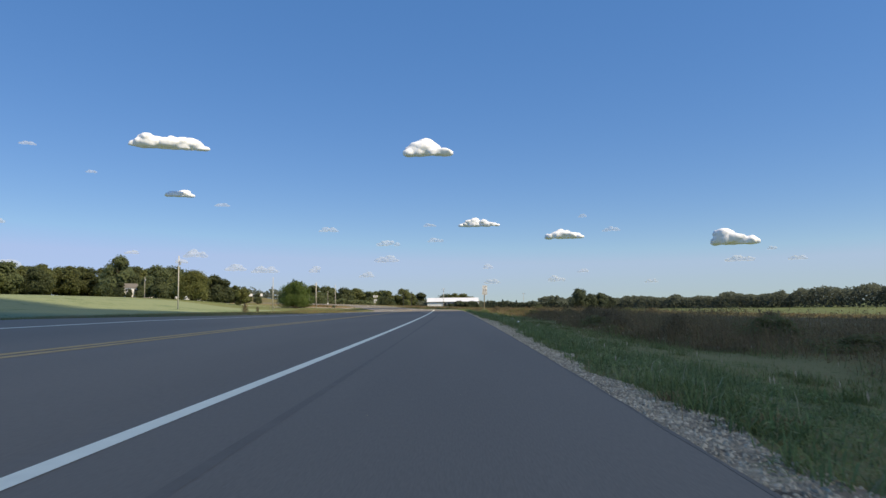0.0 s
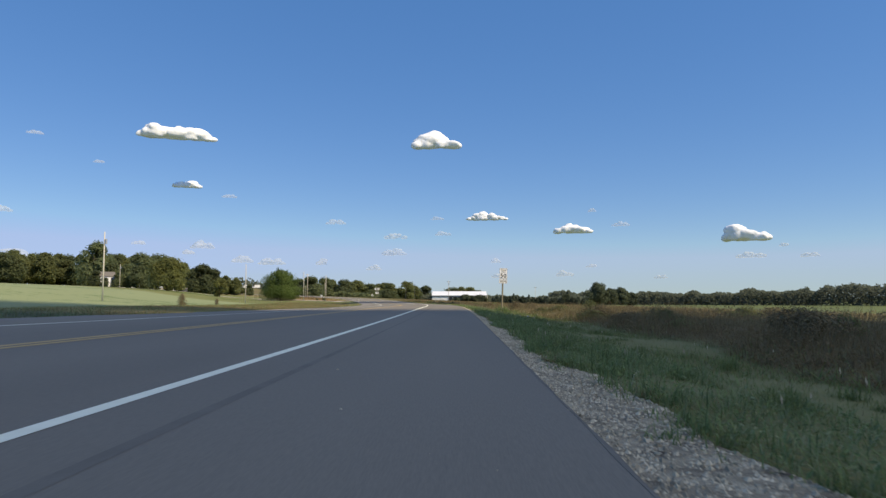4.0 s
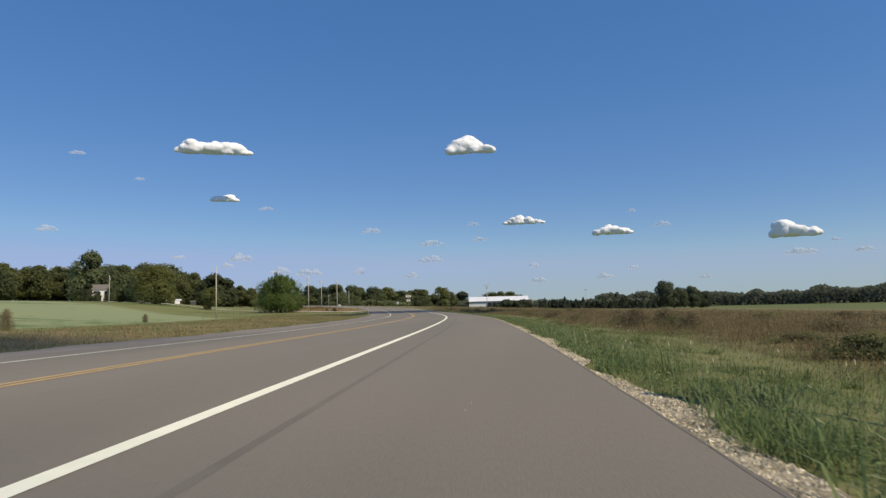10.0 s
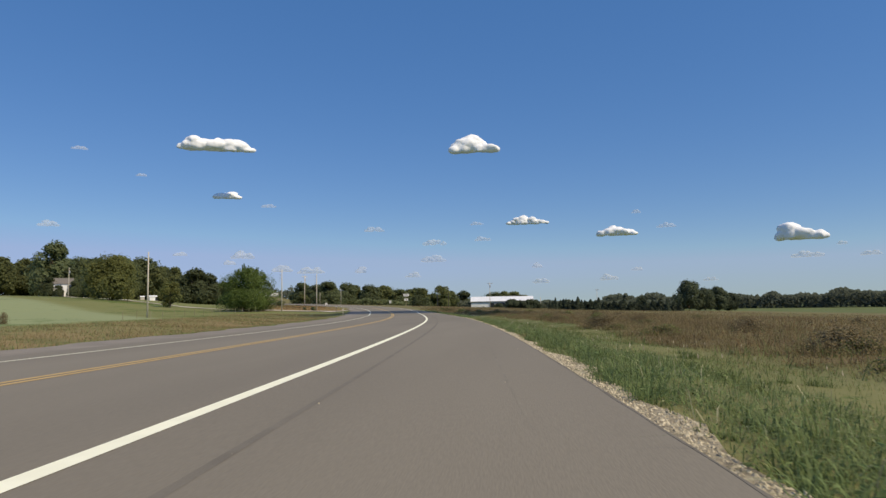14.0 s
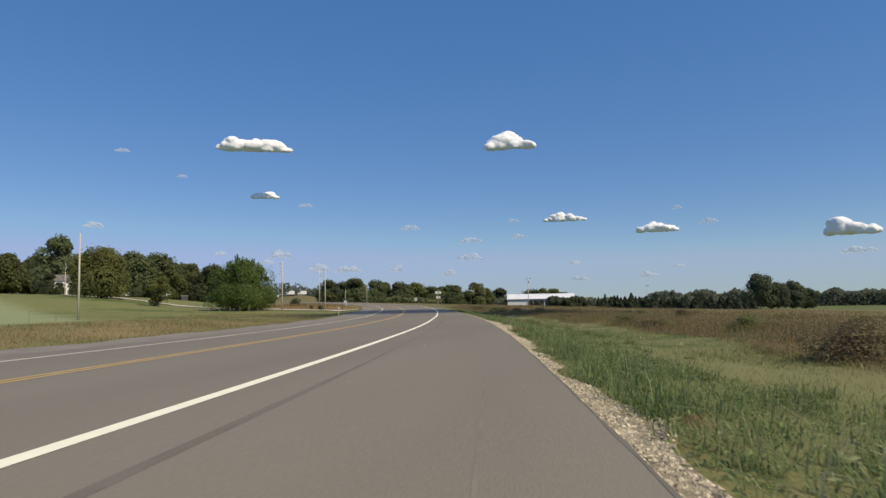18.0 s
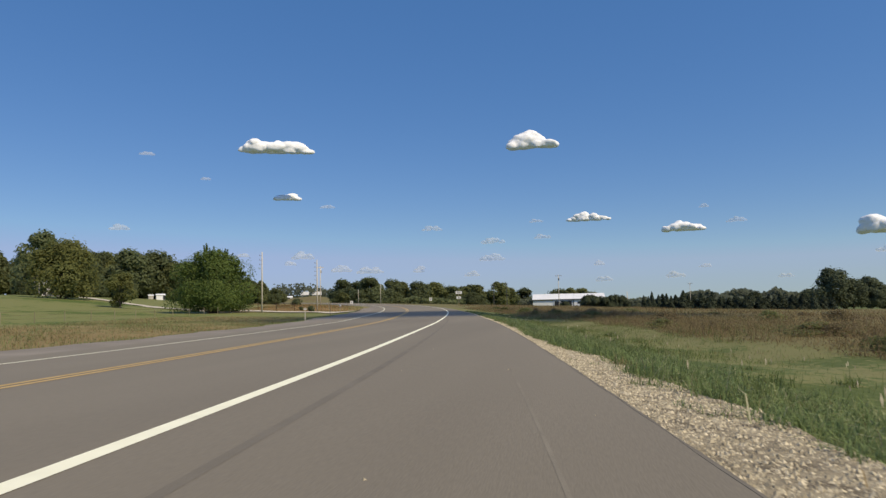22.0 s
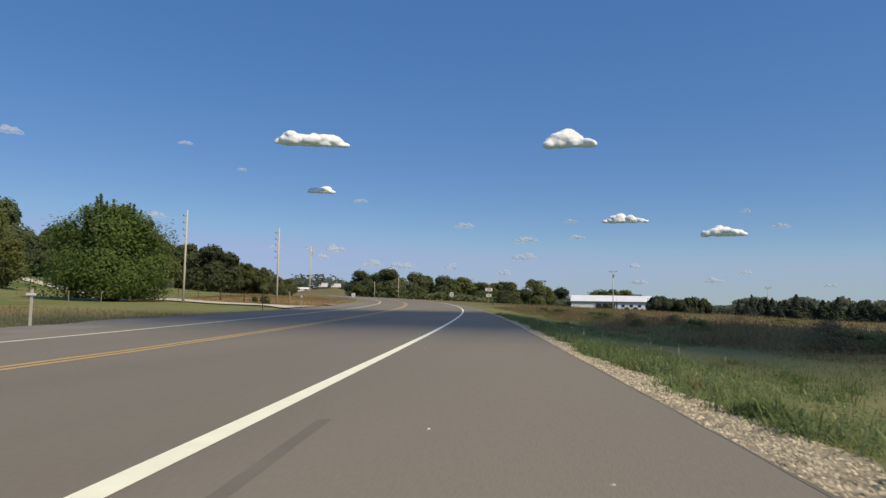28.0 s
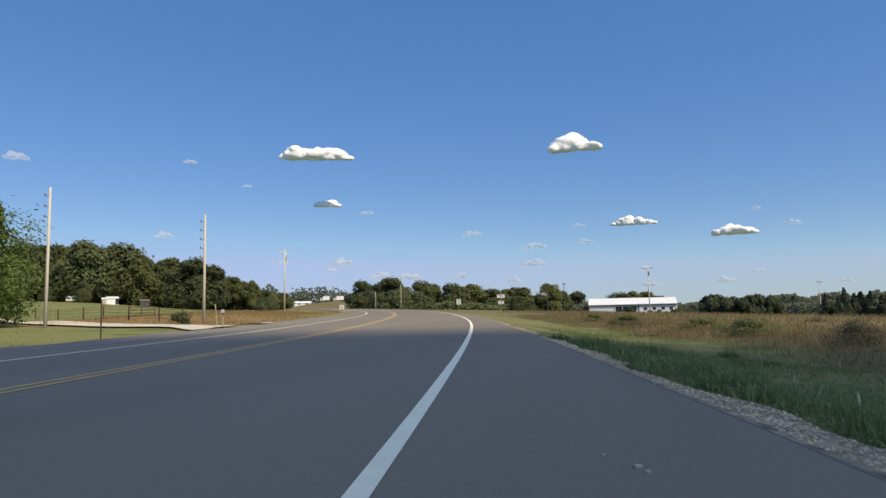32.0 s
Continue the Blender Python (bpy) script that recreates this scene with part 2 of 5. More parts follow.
# ---------------------------------------------------------------- road line and terrain
KNOT = np.arange(-40, 601, 40.0)
BEND = np.array([0.66, 0.49, 0.22, 0.62, 1.51, 1.44, 1.05, 1.52, 2.05, 1.99, 1.64, 1.32, 1.11, 0.99, 0.92, 0.88, 0.85]) / 1000
RISE = np.array([-0.05, -0.02, 0.05, 0.19, 0.05, -0.13, -0.14, 0.19, 0.76, 1.38, 2.03, 2.7, 3.38, 4.03, 4.66, 5.28, 5.88])
STEP = np.arange(-40, 600.5, 1.0)
_k = np.interp(STEP, KNOT, BEND)
HEAD = np.concatenate([[0], np.cumsum((_k[1:] + _k[:-1]) / 2)])
HEAD = HEAD - HEAD[40] + (-0.0026)
_m = (HEAD[1:] + HEAD[:-1]) / 2
RX = np.concatenate([[0], np.cumsum(-np.sin(_m))])
RY = np.concatenate([[0], np.cumsum(np.cos(_m))])
RX, RY = RX - RX[40], RY - RY[40]
LANE = 3.63
EDGE = 3.42                      # paved shoulder beyond the edge line


def smooth_rise(s):
    return sum(np.interp(s + o, KNOT, RISE) for o in (-10, -5, 0, 5, 10)) / 5


def tilt(s, d):
    """Cross slope of the carriageway: its left side stands high at the start and is banked down in the bend."""
    d = np.asarray(d, float)
    up = np.interp(s, [0, 20, 30, 40, 52, 65, 80, 105, 130, 200, 215, 230], [.057, .056, .044, .031, .018, .002, -.01, -.02, -.021, -.016, -.005, 0])
    return up * np.clip(-d - 0.16, 0, 9) * np.clip((d + 40) / 28, 0, 1)


def bank_foot(s):
    """How far out the ditch ends and the brushy bank begins."""
    s = np.asarray(s, float)
    return np.interp(s, [0, 125, 155, 205, 232, 300], [9.1, 9.3, 10.9, 10.8, 9.2, 9.2]) + 0.35 * np.sin(s / 7.3) + 0.25 * np.sin(s / 2.7 + 2)


def line_shift(s):
    """The right edge line drifts outwards where the lane widens."""
    return sum(np.interp(np.asarray(s, float) + o, [175, 187, 197, 207, 220, 250, 300], [.08, .34, .42, .66, 1.07, 1.95, 2.43]) for o in (-6, 0, 6)) / 3


def road_xy(s, d):
    """World x, y at s metres along the edge line and d metres to its right."""
    s = np.asarray(s, float)
    over = np.maximum(s - 600, 0) + np.minimum(s + 40, 0)
    t = np.interp(s, STEP, HEAD)
    return (np.interp(s, STEP, RX) + d * np.cos(t) - over * np.sin(t), np.interp(s, STEP, RY) + d * np.sin(t) + over * np.cos(t))


def right_edge(s):
    """The pavement's right edge, which draws in a little where the lane widens."""
    return EDGE - 0.12 * np.clip((np.asarray(s, float) - 192) / 22, 0, 1)


def gravel_width(s):
    """How far the bare gravel reaches beyond the pavement."""
    s = np.asarray(s, float)
    return (np.interp(s, [0, 8, 13, 19, 25, 30, 36, 44, 52, 58, 64, 70, 76, 84, 100, 112, 120, 126, 132, 143, 151, 155, 160, 166, 173, 177, 184, 195, 205, 213, 218, 226],
                      [.5, .5, .4, .75, .9, .95, .7, .4, .34, .36, .22, .42, .25, .24, .32, .28, .24, .28, .2, .3, .5, 1.15, 1.0, .4, .3, .42, .42, .6, .34, .48, .34, .22])
            + 0.10 * np.sin(s / 1.7) + 0.11 * np.sin(s / 0.83 + 1) + 0.07 * np.sin(s * 2.9))


def road_sd(x, y):
    x, y = np.asarray(x, float).ravel(), np.asarray(y, float).ravel()
    s, d = np.empty_like(x), np.empty_like(x)
    for a in range(0, len(x), 20000):
        px, py = x[a:a + 20000], y[a:a + 20000]
        i = np.argmin((px[:, None] - RX) ** 2 + (py[:, None] - RY) ** 2, 1)
        dx, dy = px - RX[i], py - RY[i]
        along = -dx * np.sin(HEAD[i]) + dy * np.cos(HEAD[i])
        across = dx * np.cos(HEAD[i]) + dy * np.sin(HEAD[i])
        end = (i == 0) | (i == len(RX) - 1)
        s[a:a + 20000] = STEP[i] + along
        d[a:a + 20000] = np.where(end, across, np.sign(across) * np.hypot(dx, dy) * (np.abs(across) > 0))
    return s, d


PROFILE_D = [-900, -300, -130, -100, -75, -55, -40, -27, -16, -12.2, -11.2, -8.9, EDGE, EDGE + .35, EDGE + .9, 6.8, 9.2, 11.0, 14, 20, 40, 60, 150, 300, 700, 1500]
PROFILE_Z = [16, 11, 6.2, 4.9, 3.3, 1.0, 0.1, -0.1, -0.45, -0.15, -0.06, -0.06, -0.06, -0.09, -0.14, -0.46, -0.66, -0.56, -0.5, -0.5, -1.1, -1.8, -3.6, -6.0, -6.0, 0]


def height(s, d):
    s, d = np.asarray(s, float), np.asarray(d, float)
    fade = np.clip(1 - (np.abs(d) - 60) / 200, 0.25, 1)
    mound = 0.65 * np.exp(-((s - 306) / 36) ** 4) * np.exp(-((d + 24) / 11) ** 4)
    lot = 6.3 * np.exp(-((s - 632) / 42) ** 2) * np.exp(-((d - 44) / 24) ** 2)
    return np.interp(d, PROFILE_D, PROFILE_Z) + smooth_rise(s) * fade + tilt(s, d) + mound + lot


def ground_at(x, y):
    s, d = road_sd([x], [y])
    return float(height(s, d)[0])


# ---------------------------------------------------------------- mesh helpers
def mesh_object(name, verts, faces, mats, face_mat=None, smooth=False):
    me = bpy.data.meshes.new(name)
    verts = np.asarray(verts, np.float32)
    if isinstance(faces, np.ndarray):
        n, k = faces.shape
        me.vertices.add(len(verts))
        me.vertices.foreach_set("co", verts.ravel())
        me.loops.add(n * k)
        me.loops.foreach_set("vertex_index", faces.astype(np.int32).ravel())
        me.polygons.add(n)
        me.polygons.foreach_set("loop_start", np.arange(0, n * k, k, dtype=np.int32))
        me.polygons.foreach_set("loop_total", np.full(n, k, np.int32))
        me.update(calc_edges=True)
    else:
        me.from_pydata([tuple(map(float, v)) for v in verts], [], faces)
    for m in (mats if isinstance(mats, (list, tuple)) else [mats]):
        me.materials.append(m)
    if face_mat is not None:
        me.polygons.foreach_set("material_index", np.asarray(face_mat, np.int32))
    me.polygons.foreach_set("use_smooth", np.full(len(me.polygons), smooth, bool))
    me.update()
    return new(name, me)


def part(name, bm, mat, parent=None, label="", smooth=False):
    me = bpy.data.meshes.new(name)
    bm.normal_update()
    bm.to_mesh(me)
    bm.free()
    me.materials.append(mat)
    me.polygons.foreach_set("use_smooth", np.full(len(me.polygons), smooth, bool))
    ob = new(name, me)
    if parent is not None:
        ob.parent = parent
    if label:
        ob["label"] = label
    return ob


def thing(name, m, label, category, group="", kind=""):
    ob = new(name)
    ob.empty_display_size = 0.3
    ob.matrix_world = m
    return tagged(ob, label, category, group, kind)


def add_box(bm, size, centre=(0, 0, 0), bevel=0.0, rot=(0, 0, 0)):
    made = bmesh.ops.create_cube(bm, size=1)["verts"]
    m = pose(*centre, *rot) @ Matrix.Diagonal((*size, 1))
    bmesh.ops.transform(bm, matrix=m, verts=made)
    if bevel:
        edges = {e for v in made for e in v.link_edges}
        bmesh.ops.bevel(bm, geom=list(edges), offset=bevel, segments=2, affect="EDGES", profile=0.6)
    return bm


def box(size, centre=(0, 0, 0), bevel=0.0, rot=(0, 0, 0)):
    return add_box(bmesh.new(), size, centre, bevel, rot)


def add_tube(bm, pts, radii, sides=8, cap=True):
    """A tapered tube along points."""
    rings = []
    for i, p in enumerate(pts):
        a, b = Vector(pts[max(i - 1, 0)]), Vector(pts[min(i + 1, len(pts) - 1)])
        q = (b - a).to_track_quat("Z", "Y")
        rings.append([bm.verts.new(Vector(p) + q @ Vector((radii[i] * math.cos(2 * math.pi * j / sides), radii[i] * math.sin(2 * math.pi * j / sides), 0))) for j in range(sides)])
    for r0, r1 in zip(rings, rings[1:]):
        for j in range(sides):
            bm.faces.new((r0[j], r0[(j + 1) % sides], r1[(j + 1) % sides], r1[j]))
    if cap:
        bm.faces.new(list(reversed(rings[0])))
        bm.faces.new(rings[-1])
    return bm


def tube(pts, radii, sides=8):
    return add_tube(bmesh.new(), pts, radii, sides)


def ribbon(name, s0, s1, d0, d1, lift, mat, step=2.0, across=1, thick=0.0):
    """A strip along the road between two offsets (numbers or functions of s)."""
    s = np.arange(s0, s1 + step / 2, step)
    a = d0(s) if callable(d0) else np.full(len(s), d0)
    b = d1(s) if callable(d1) else np.full(len(s), d1)
    rows = []
    for k in (across if isinstance(across, (list, tuple)) else [k / across for k in range(across + 1)]):
        d = a + (b - a) * k
        x, y = road_xy(s, d)
        rows.append(np.stack([x, y, smooth_rise(s) + tilt(s, d) + (lift(d) if callable(lift) else lift)], 1))
    if thick:
        first, last = rows[0].copy(), rows[-1].copy()
        first[:, 2] -= thick
        last[:, 2] -= thick
        rows = [first] + rows + [last]
    v = np.concatenate(rows)
    n, k = len(s), len(rows)
    i = np.arange(n - 1)
    faces = np.concatenate([np.stack([r * n + i, (r + 1) * n + i, (r + 1) * n + i + 1, r * n + i + 1], 1) for r in range(k - 1)])
    return mesh_object(name, v, faces, mat)

# ---------------------------------------------------------------- ground, one sheet to the horizon
def axis(parts):
    return np.unique(np.concatenate([np.arange(a, b, st) for a, b, st in parts]))


gx = axis([(-4000, -600, 200), (-600, -160, 20), (-160, -60, 5), (-60, -16, 1.5), (-16, 26, 0.5), (26, 60, 1.5), (60, 200, 8), (200, 600, 25), (600, 4001, 200)])
gy = axis([(-1500, -100, 100), (-100, -10, 10), (-10, 260, 1.0), (260, 600, 4), (600, 1000, 20), (1000, 4801, 200)])
GX, GY = np.meshgrid(gx, gy)
gs, gd = road_sd(GX, GY)
gz = height(gs, gd)
wob = np.array([noise.noise(Vector((x * 0.15, y * 0.15, 0))) for x, y in zip(GX.ravel(), GY.ravel())])
away = (gd > EDGE + 1.5) | (gd < -10.5)
gz = gz + np.where(away, 0.10 * wob, 0)
nx, ny = len(gx), len(gy)
ii, jj = np.meshgrid(np.arange(nx - 1), np.arange(ny - 1))
quad = np.stack([jj * nx + ii, jj * nx + ii + 1, (jj + 1) * nx + ii + 1, (jj + 1) * nx + ii], 2).reshape(-1, 4)
ground = mesh_object("ground", np.stack([GX.ravel(), GY.ravel(), gz], 1), quad, M["ground"], smooth=True)


def ease(v, a, b):
    k = np.clip((v - a) / (b - a), 0, 1)
    return k * k * (3 - 2 * k)


wav = np.array([noise.noise(Vector((x * 0.03, y * 0.03, 5))) for x, y in zip(GX.ravel(), GY.ravel())])
soft = 1.2 * wob + 2.0 * wav
fx_, fy_ = GX.ravel(), GY.ravel()
foot_ = bank_foot(gs)
for nm, w in (("pale_crop", ease(-gd, 35 + 2 * wav, 39 + 2 * wav) * ease(199 - 0.8 * (fx_ + 59) - fy_, -2, 3) * ease(fx_, -260, -220)),
              ("dry_strip", ease(-gd, 9, 11) * (1 - ease(-gd, 32 + soft, 38 + soft)) * np.clip(0.85 + 0.9 * wav, 0.2, 1) * (1 - ease(gs, 231, 240) * (1 - ease(gs, 258, 268)))),
              ("rusty_rise", ease(gs, 262, 272) * (1 - ease(gs, 340, 370)) * ease(-gd, 11, 13) * (1 - ease(-gd, 30 + soft, 35 + soft))),
              ("rough_field", ease(gd, foot_ - 0.3 + 0.4 * soft, foot_ + 0.8 + 0.4 * soft)),
              ("crop", ease(gd, 120 + 30 * wav, 135 + 30 * wav)),
              ("mown", ease(gd, 5.4 + soft, 8.2 + soft) * (1 - ease(gd, foot_ - 0.3 + 0.4 * soft, foot_ + 0.8 + 0.4 * soft))),
              ("verge", ease(gd, 2, 3) * (1 - ease(gd, 5.4 + soft, 8.2 + soft)))):
    at = ground.data.attributes.new(nm, "FLOAT", "POINT")
    at.data.foreach_set("value", np.ascontiguousarray(w, np.float32))
tagged(ground, "grassy roadside verges, rough field and crop land", "ground", kind="structure")

# ---------------------------------------------------------------- road
def left_edge(s):
    return np.full(np.shape(s), -9.0)


road = ribbon("road", -40, 600, left_edge, right_edge, 0.0, M["asphalt"], 2.0, [0, 0.13, 0.29, 0.43, 0.58, 0.712, 0.82, 0.92, 1], thick=0.07)
tagged(road, "grey asphalt highway with a wide paved shoulder", "road", kind="structure")
for nm, d0, d1, mt, lab in (("edge_line", lambda s: line_shift(s) - 0.045 + 0.05 * np.clip((s - 195) / 10, 0, 1), lambda s: line_shift(s) + 0.108 + 0.015 * np.clip((s - 195) / 10, 0, 1), "white_paint", "white painted edge line"), ("edge_line", -2 * LANE - 0.06, -2 * LANE + 0.06, "white_paint", "white painted edge line"),
                            ("centre_line", -LANE - 0.19, -LANE - 0.05, "yellow_paint", "yellow painted centre line"), ("centre_line", -LANE + 0.05, -LANE + 0.19, "yellow_paint", "yellow painted centre line")):
    ob = ribbon(nm, -40, 600, d0, d1, 0.004, M[mt], 2.0)
    ob.parent = road
    ob["label"] = lab
ob = ribbon("paving_seam", -40, 194, lambda s: 0.86 + 0.015 * np.sin(s / 7), lambda s: 0.935 + 0.02 * np.sin(s / 5 + 1), 0.0013, M["seam"], 2.0)
ob.parent = road
ob["label"] = "dark paving seam"
ob = ribbon("hairline_crack", 104, 172, lambda s: 2.61 + 0.03 * np.sin(s / 3), lambda s: 2.636 + 0.03 * np.sin(s / 3), 0.0013, M["crack"], 1.0)
ob.parent = road
ob["label"] = "pale hairline crack in the asphalt"
ob = ribbon("pavement_lip", -40, 420, lambda s: right_edge(s) - 0.016 + 0.004 * np.sin(s * 1.3) + 0.005 * np.sin(s * 4.1), lambda s: right_edge(s) + 0.006 + 0.004 * np.sin(s * 2.1) + 0.004 * np.sin(s * 5.3), 0.002, M["seam"], 0.25, 1, thick=0.05)
ob.parent = road
ob["label"] = "dark broken edge of the asphalt"
gravel = ribbon("gravel_shoulder", -40, 420, lambda s: right_edge(s) - 0.02, lambda s: EDGE + gravel_width(s) + 0.06, lambda d: -0.03 - 0.10 * (d - EDGE), M["gravel"], 0.5, 3)
tagged(gravel, "pale limestone gravel along the pavement edge", "gravel", kind="structure")
gravel_left = ribbon("gravel_shoulder_far", -40, 520, lambda s: -11.4 + 0.25 * np.sin(s / 2.3) + 0.2 * np.sin(s / 0.9), -8.98, -0.015, M["gravel_grey"], 1.0, 2)
tagged(gravel_left, "grey gravel strip along the far pavement edge", "gravel", kind="structure")

# ---------------------------------------------------------------- trees
def leaf_quads(centres, sizes, seed, flat=0.5, facing=None):
    """Small leaf-spray faces round the given centres, turned towards the facing given but each its own way."""
    r = np.random.default_rng(seed)
    n = len(centres)
    f = r.normal(size=(n, 3)) * 0.45
    f = f + ((0, 0, 0.5) if facing is None else facing)
    f /= np.linalg.norm(f, axis=1)[:, None]
    a = np.cross(f, r.normal(size=(n, 3)))
    a /= np.linalg.norm(a, axis=1)[:, None]
    b = np.cross(f, a)
    sz = np.asarray(sizes)[:, None]
    l, w = a * sz, b * sz * flat
    up = f * sz * 0.18
    v = np.stack([centres - l, centres - w * 0.9 + up, centres + l * 1.05, centres + w + up], 1).reshape(-1, 3)
    return v, np.arange(4 * n).reshape(-1, 4)


def crown_points(seed, n, h, w, base, lobes=16, lean=0.0, ragged=0.12):
    """Points in an uneven crown made of many overlapping lobes, dense towards their skins."""
    r = np.random.default_rng(seed)
    out, face = [], []
    cs = []
    for i in range(lobes):
        q = r.uniform(0.08, 0.97)
        half = math.sin(math.pi * min(max(q * 0.80 + 0.16, 0), 1)) ** 0.75
        ang = r.uniform(0, 2 * math.pi)
        rad = half * w * 0.5 * r.uniform(0.35, 0.80)
        cs.append((rad * math.cos(ang) + lean * q, rad * math.sin(ang), base + q * (h - base) * 0.92, w * r.uniform(0.13, 0.24) * (0.55 + 0.6 * half)))
    per = max(n // len(cs), 1)
    for x, y, z, rr in cs:
        u = r.normal(size=(per, 3))
        u /= np.linalg.norm(u, axis=1)[:, None]
        k = rr * (0.6 + 0.4 * r.random(per) ** 0.5)[:, None]
        p = u * k * (1, 1, 0.82) + (x, y, z)
        stray = r.random(per) < ragged
        p[stray] += u[stray] * rr * r.uniform(0.0, 0.45, (stray.sum(), 1))
        out.append(p)
        hub = p - (0, 0, base + (h - base) * 0.4)
        face.append(u * 0.55 + hub / (np.linalg.norm(hub, axis=1)[:, None] + 0.01) * 0.6 + (0, 0, 0.35))
    p, face = np.concatenate(out), np.concatenate(face)
    ok = p[:, 2] > base * 0.55
    return p[ok], face[ok], cs


def make_tree(name, seed, h, w, base, n, leaf, mat, label, category="tree", lobes=18, trunk_r=0.25, ragged=0.12):
    t = thing(name, Matrix(), label, category)
    pts, face, cs = crown_points(seed, n, h, w, base, lobes, 0.0, ragged)
    r = random.Random(seed)
    bm = bmesh.new()
    top = h * 0.72
    trunk = [(0.12 * r.uniform(-1, 1) * i, 0.12 * r.uniform(-1, 1) * i, top * i / 6 - (0.3 if i == 0 else 0)) for i in range(7)]
    add_tube(bm, trunk, [trunk_r * (1.25 if i == 0 else 1 - 0.13 * i) for i in range(7)], 9)
    for x, y, z, rr in cs[::2]:
        k = min(max(z / h * 0.75, 0.12), 0.7)
        i = min(int(k * 6), 5)
        a = Vector(trunk[i])
        b = Vector((x, y, z))
        mid = a.lerp(b, 0.5) + Vector((0, 0, -0.05 * (b - a).length))
        add_tube(bm, [a, mid, b], [trunk_r * 0.42, trunk_r * 0.26, trunk_r * 0.08], 6)
    part("trunk", bm, M["bark"], t, "grey-brown bark with spreading limbs", smooth=True)
    rr = np.random.default_rng(seed + 1)
    v, fc = leaf_quads(pts, leaf * rr.uniform(0.6, 1.35, len(pts)), seed + 2, facing=face)
    crown = mesh_object("crown", v, fc, mat)
    crown.parent = t
    return t


def place(t, x, y, turn=0.0, size=1.0, sink=0.0):
    t.matrix_world = pose(x, y, ground_at(x, y) - sink, 0, 0, turn) @ Matrix.Scale(size, 4)
    return t


def copy_scaled(t, x, y, turn, size, wide=None, sink=0.1):
    c = copy_thing(t, Matrix())
    wide = wide or size
    c.matrix_world = pose(x, y, ground_at(x, y) - sink, 0, 0, turn) @ Matrix.Diagonal((wide, wide, size, 1))
    return c


maple = make_tree("maple_tree", 11, 11.8, 13.0, 0.6, 36000, 0.175, M["leaf"], "broad green maple with branches down to the grass", lobes=46, trunk_r=0.32, ragged=0.14)
sr = np.random.default_rng(77)
pts = []
for k in range(70):
    ang, q = sr.uniform(0, 2 * math.pi), sr.random() ** 0.5
    foot = np.array([4.6 * q * math.cos(ang), 4.6 * q * math.sin(ang), 10.9 - 4.2 * q * q])
    tall = sr.uniform(0.7, 2.2) * (1.25 - 0.6 * q)
    u = sr.random(60)[:, None]
    pts.append(foot + u * (foot[0] * 0.12, foot[1] * 0.12, tall) + sr.normal(0, 0.16, (60, 3)) * (1.1 - u))
pts = np.concatenate(pts)
v, fc = leaf_quads(pts, 0.2 * sr.uniform(0.6, 1.3, len(pts)), 78)
shoots = mesh_object("top_foliage", v, fc, M["leaf"])
shoots.parent = maple
shoots["label"] = "upright leafy shoots on top of the crown"
maple.matrix_world = pose(-59.4, 248.3, ground_at(-59.4, 248.3), 0, 0, 20) @ Matrix.Diagonal((1.02, 1.02, 0.86, 1))
place(make_tree("shade_tree", 21, 12.2, 15.5, 0.5, 15000, 0.34, M["leaf_meadow"], "wide olive-green tree in the meadow", lobes=44), -110.2, 274.6, 0)
place(make_tree("shade_tree", 31, 6.6, 6.0, 0.5, 3500, 0.24, M["leaf_meadow"], "small round tree in the meadow", lobes=14, trunk_r=0.14), -83.9, 258.7, 0)
kinds = [make_tree("oak_tree", 100 + i, 15, w, 0.5, 5200, 0.54, M["leaf_dark"] if i % 2 else M["leaf_olive"], "tall leafy oak at the wood's edge", lobes=34) for i, w in enumerate((10, 12, 9, 13, 11))]
kinds[3].matrix_world = pose(-177.5, 342.4, ground_at(-177.5, 342.4) - 0.1) @ Matrix.Diagonal((1.25, 1.25, 1.5, 1))
edge_rng = random.Random(5)
WOOD_AZ = [-75, -60, -52, -47, -42, -39, -36, -33, -30.5, -28.9]
WOOD_H = [18, 18, 17.5, 18, 19.2, 19.8, 18.5, 15.8, 11, 6]
spots = []
for row, (dist, count) in enumerate(((250, 40), (268, 30), (292, 16))):
    for i in range(count):
        az = -74 + 45 * (i + edge_rng.uniform(0.1, 0.9)) / count
        dd = dist + edge_rng.uniform(-8, 8) - max(0, az + 38) * 2.6
        spots.append((-14.1 + dd * math.sin(radians(az)), 213.2 + dd * math.cos(radians(az)), np.interp(az, WOOD_AZ, WOOD_H) / 15 * edge_rng.uniform(0.85, 1.1)))
for i, k in enumerate((0, 1, 2, 4)):
    x, y, sc = spots[i]
    k = kinds[k]
    k.matrix_world = pose(x, y, ground_at(x, y) - 0.1, 0, 0, 40 * i) @ Matrix.Scale(sc, 4)
for x, y, sc in spots[4:]:
    copy_scaled(edge_rng.choice(kinds), x, y, edge_rng.uniform(0, 360), sc * 1.0, sc * edge_rng.uniform(0.85, 1.15))
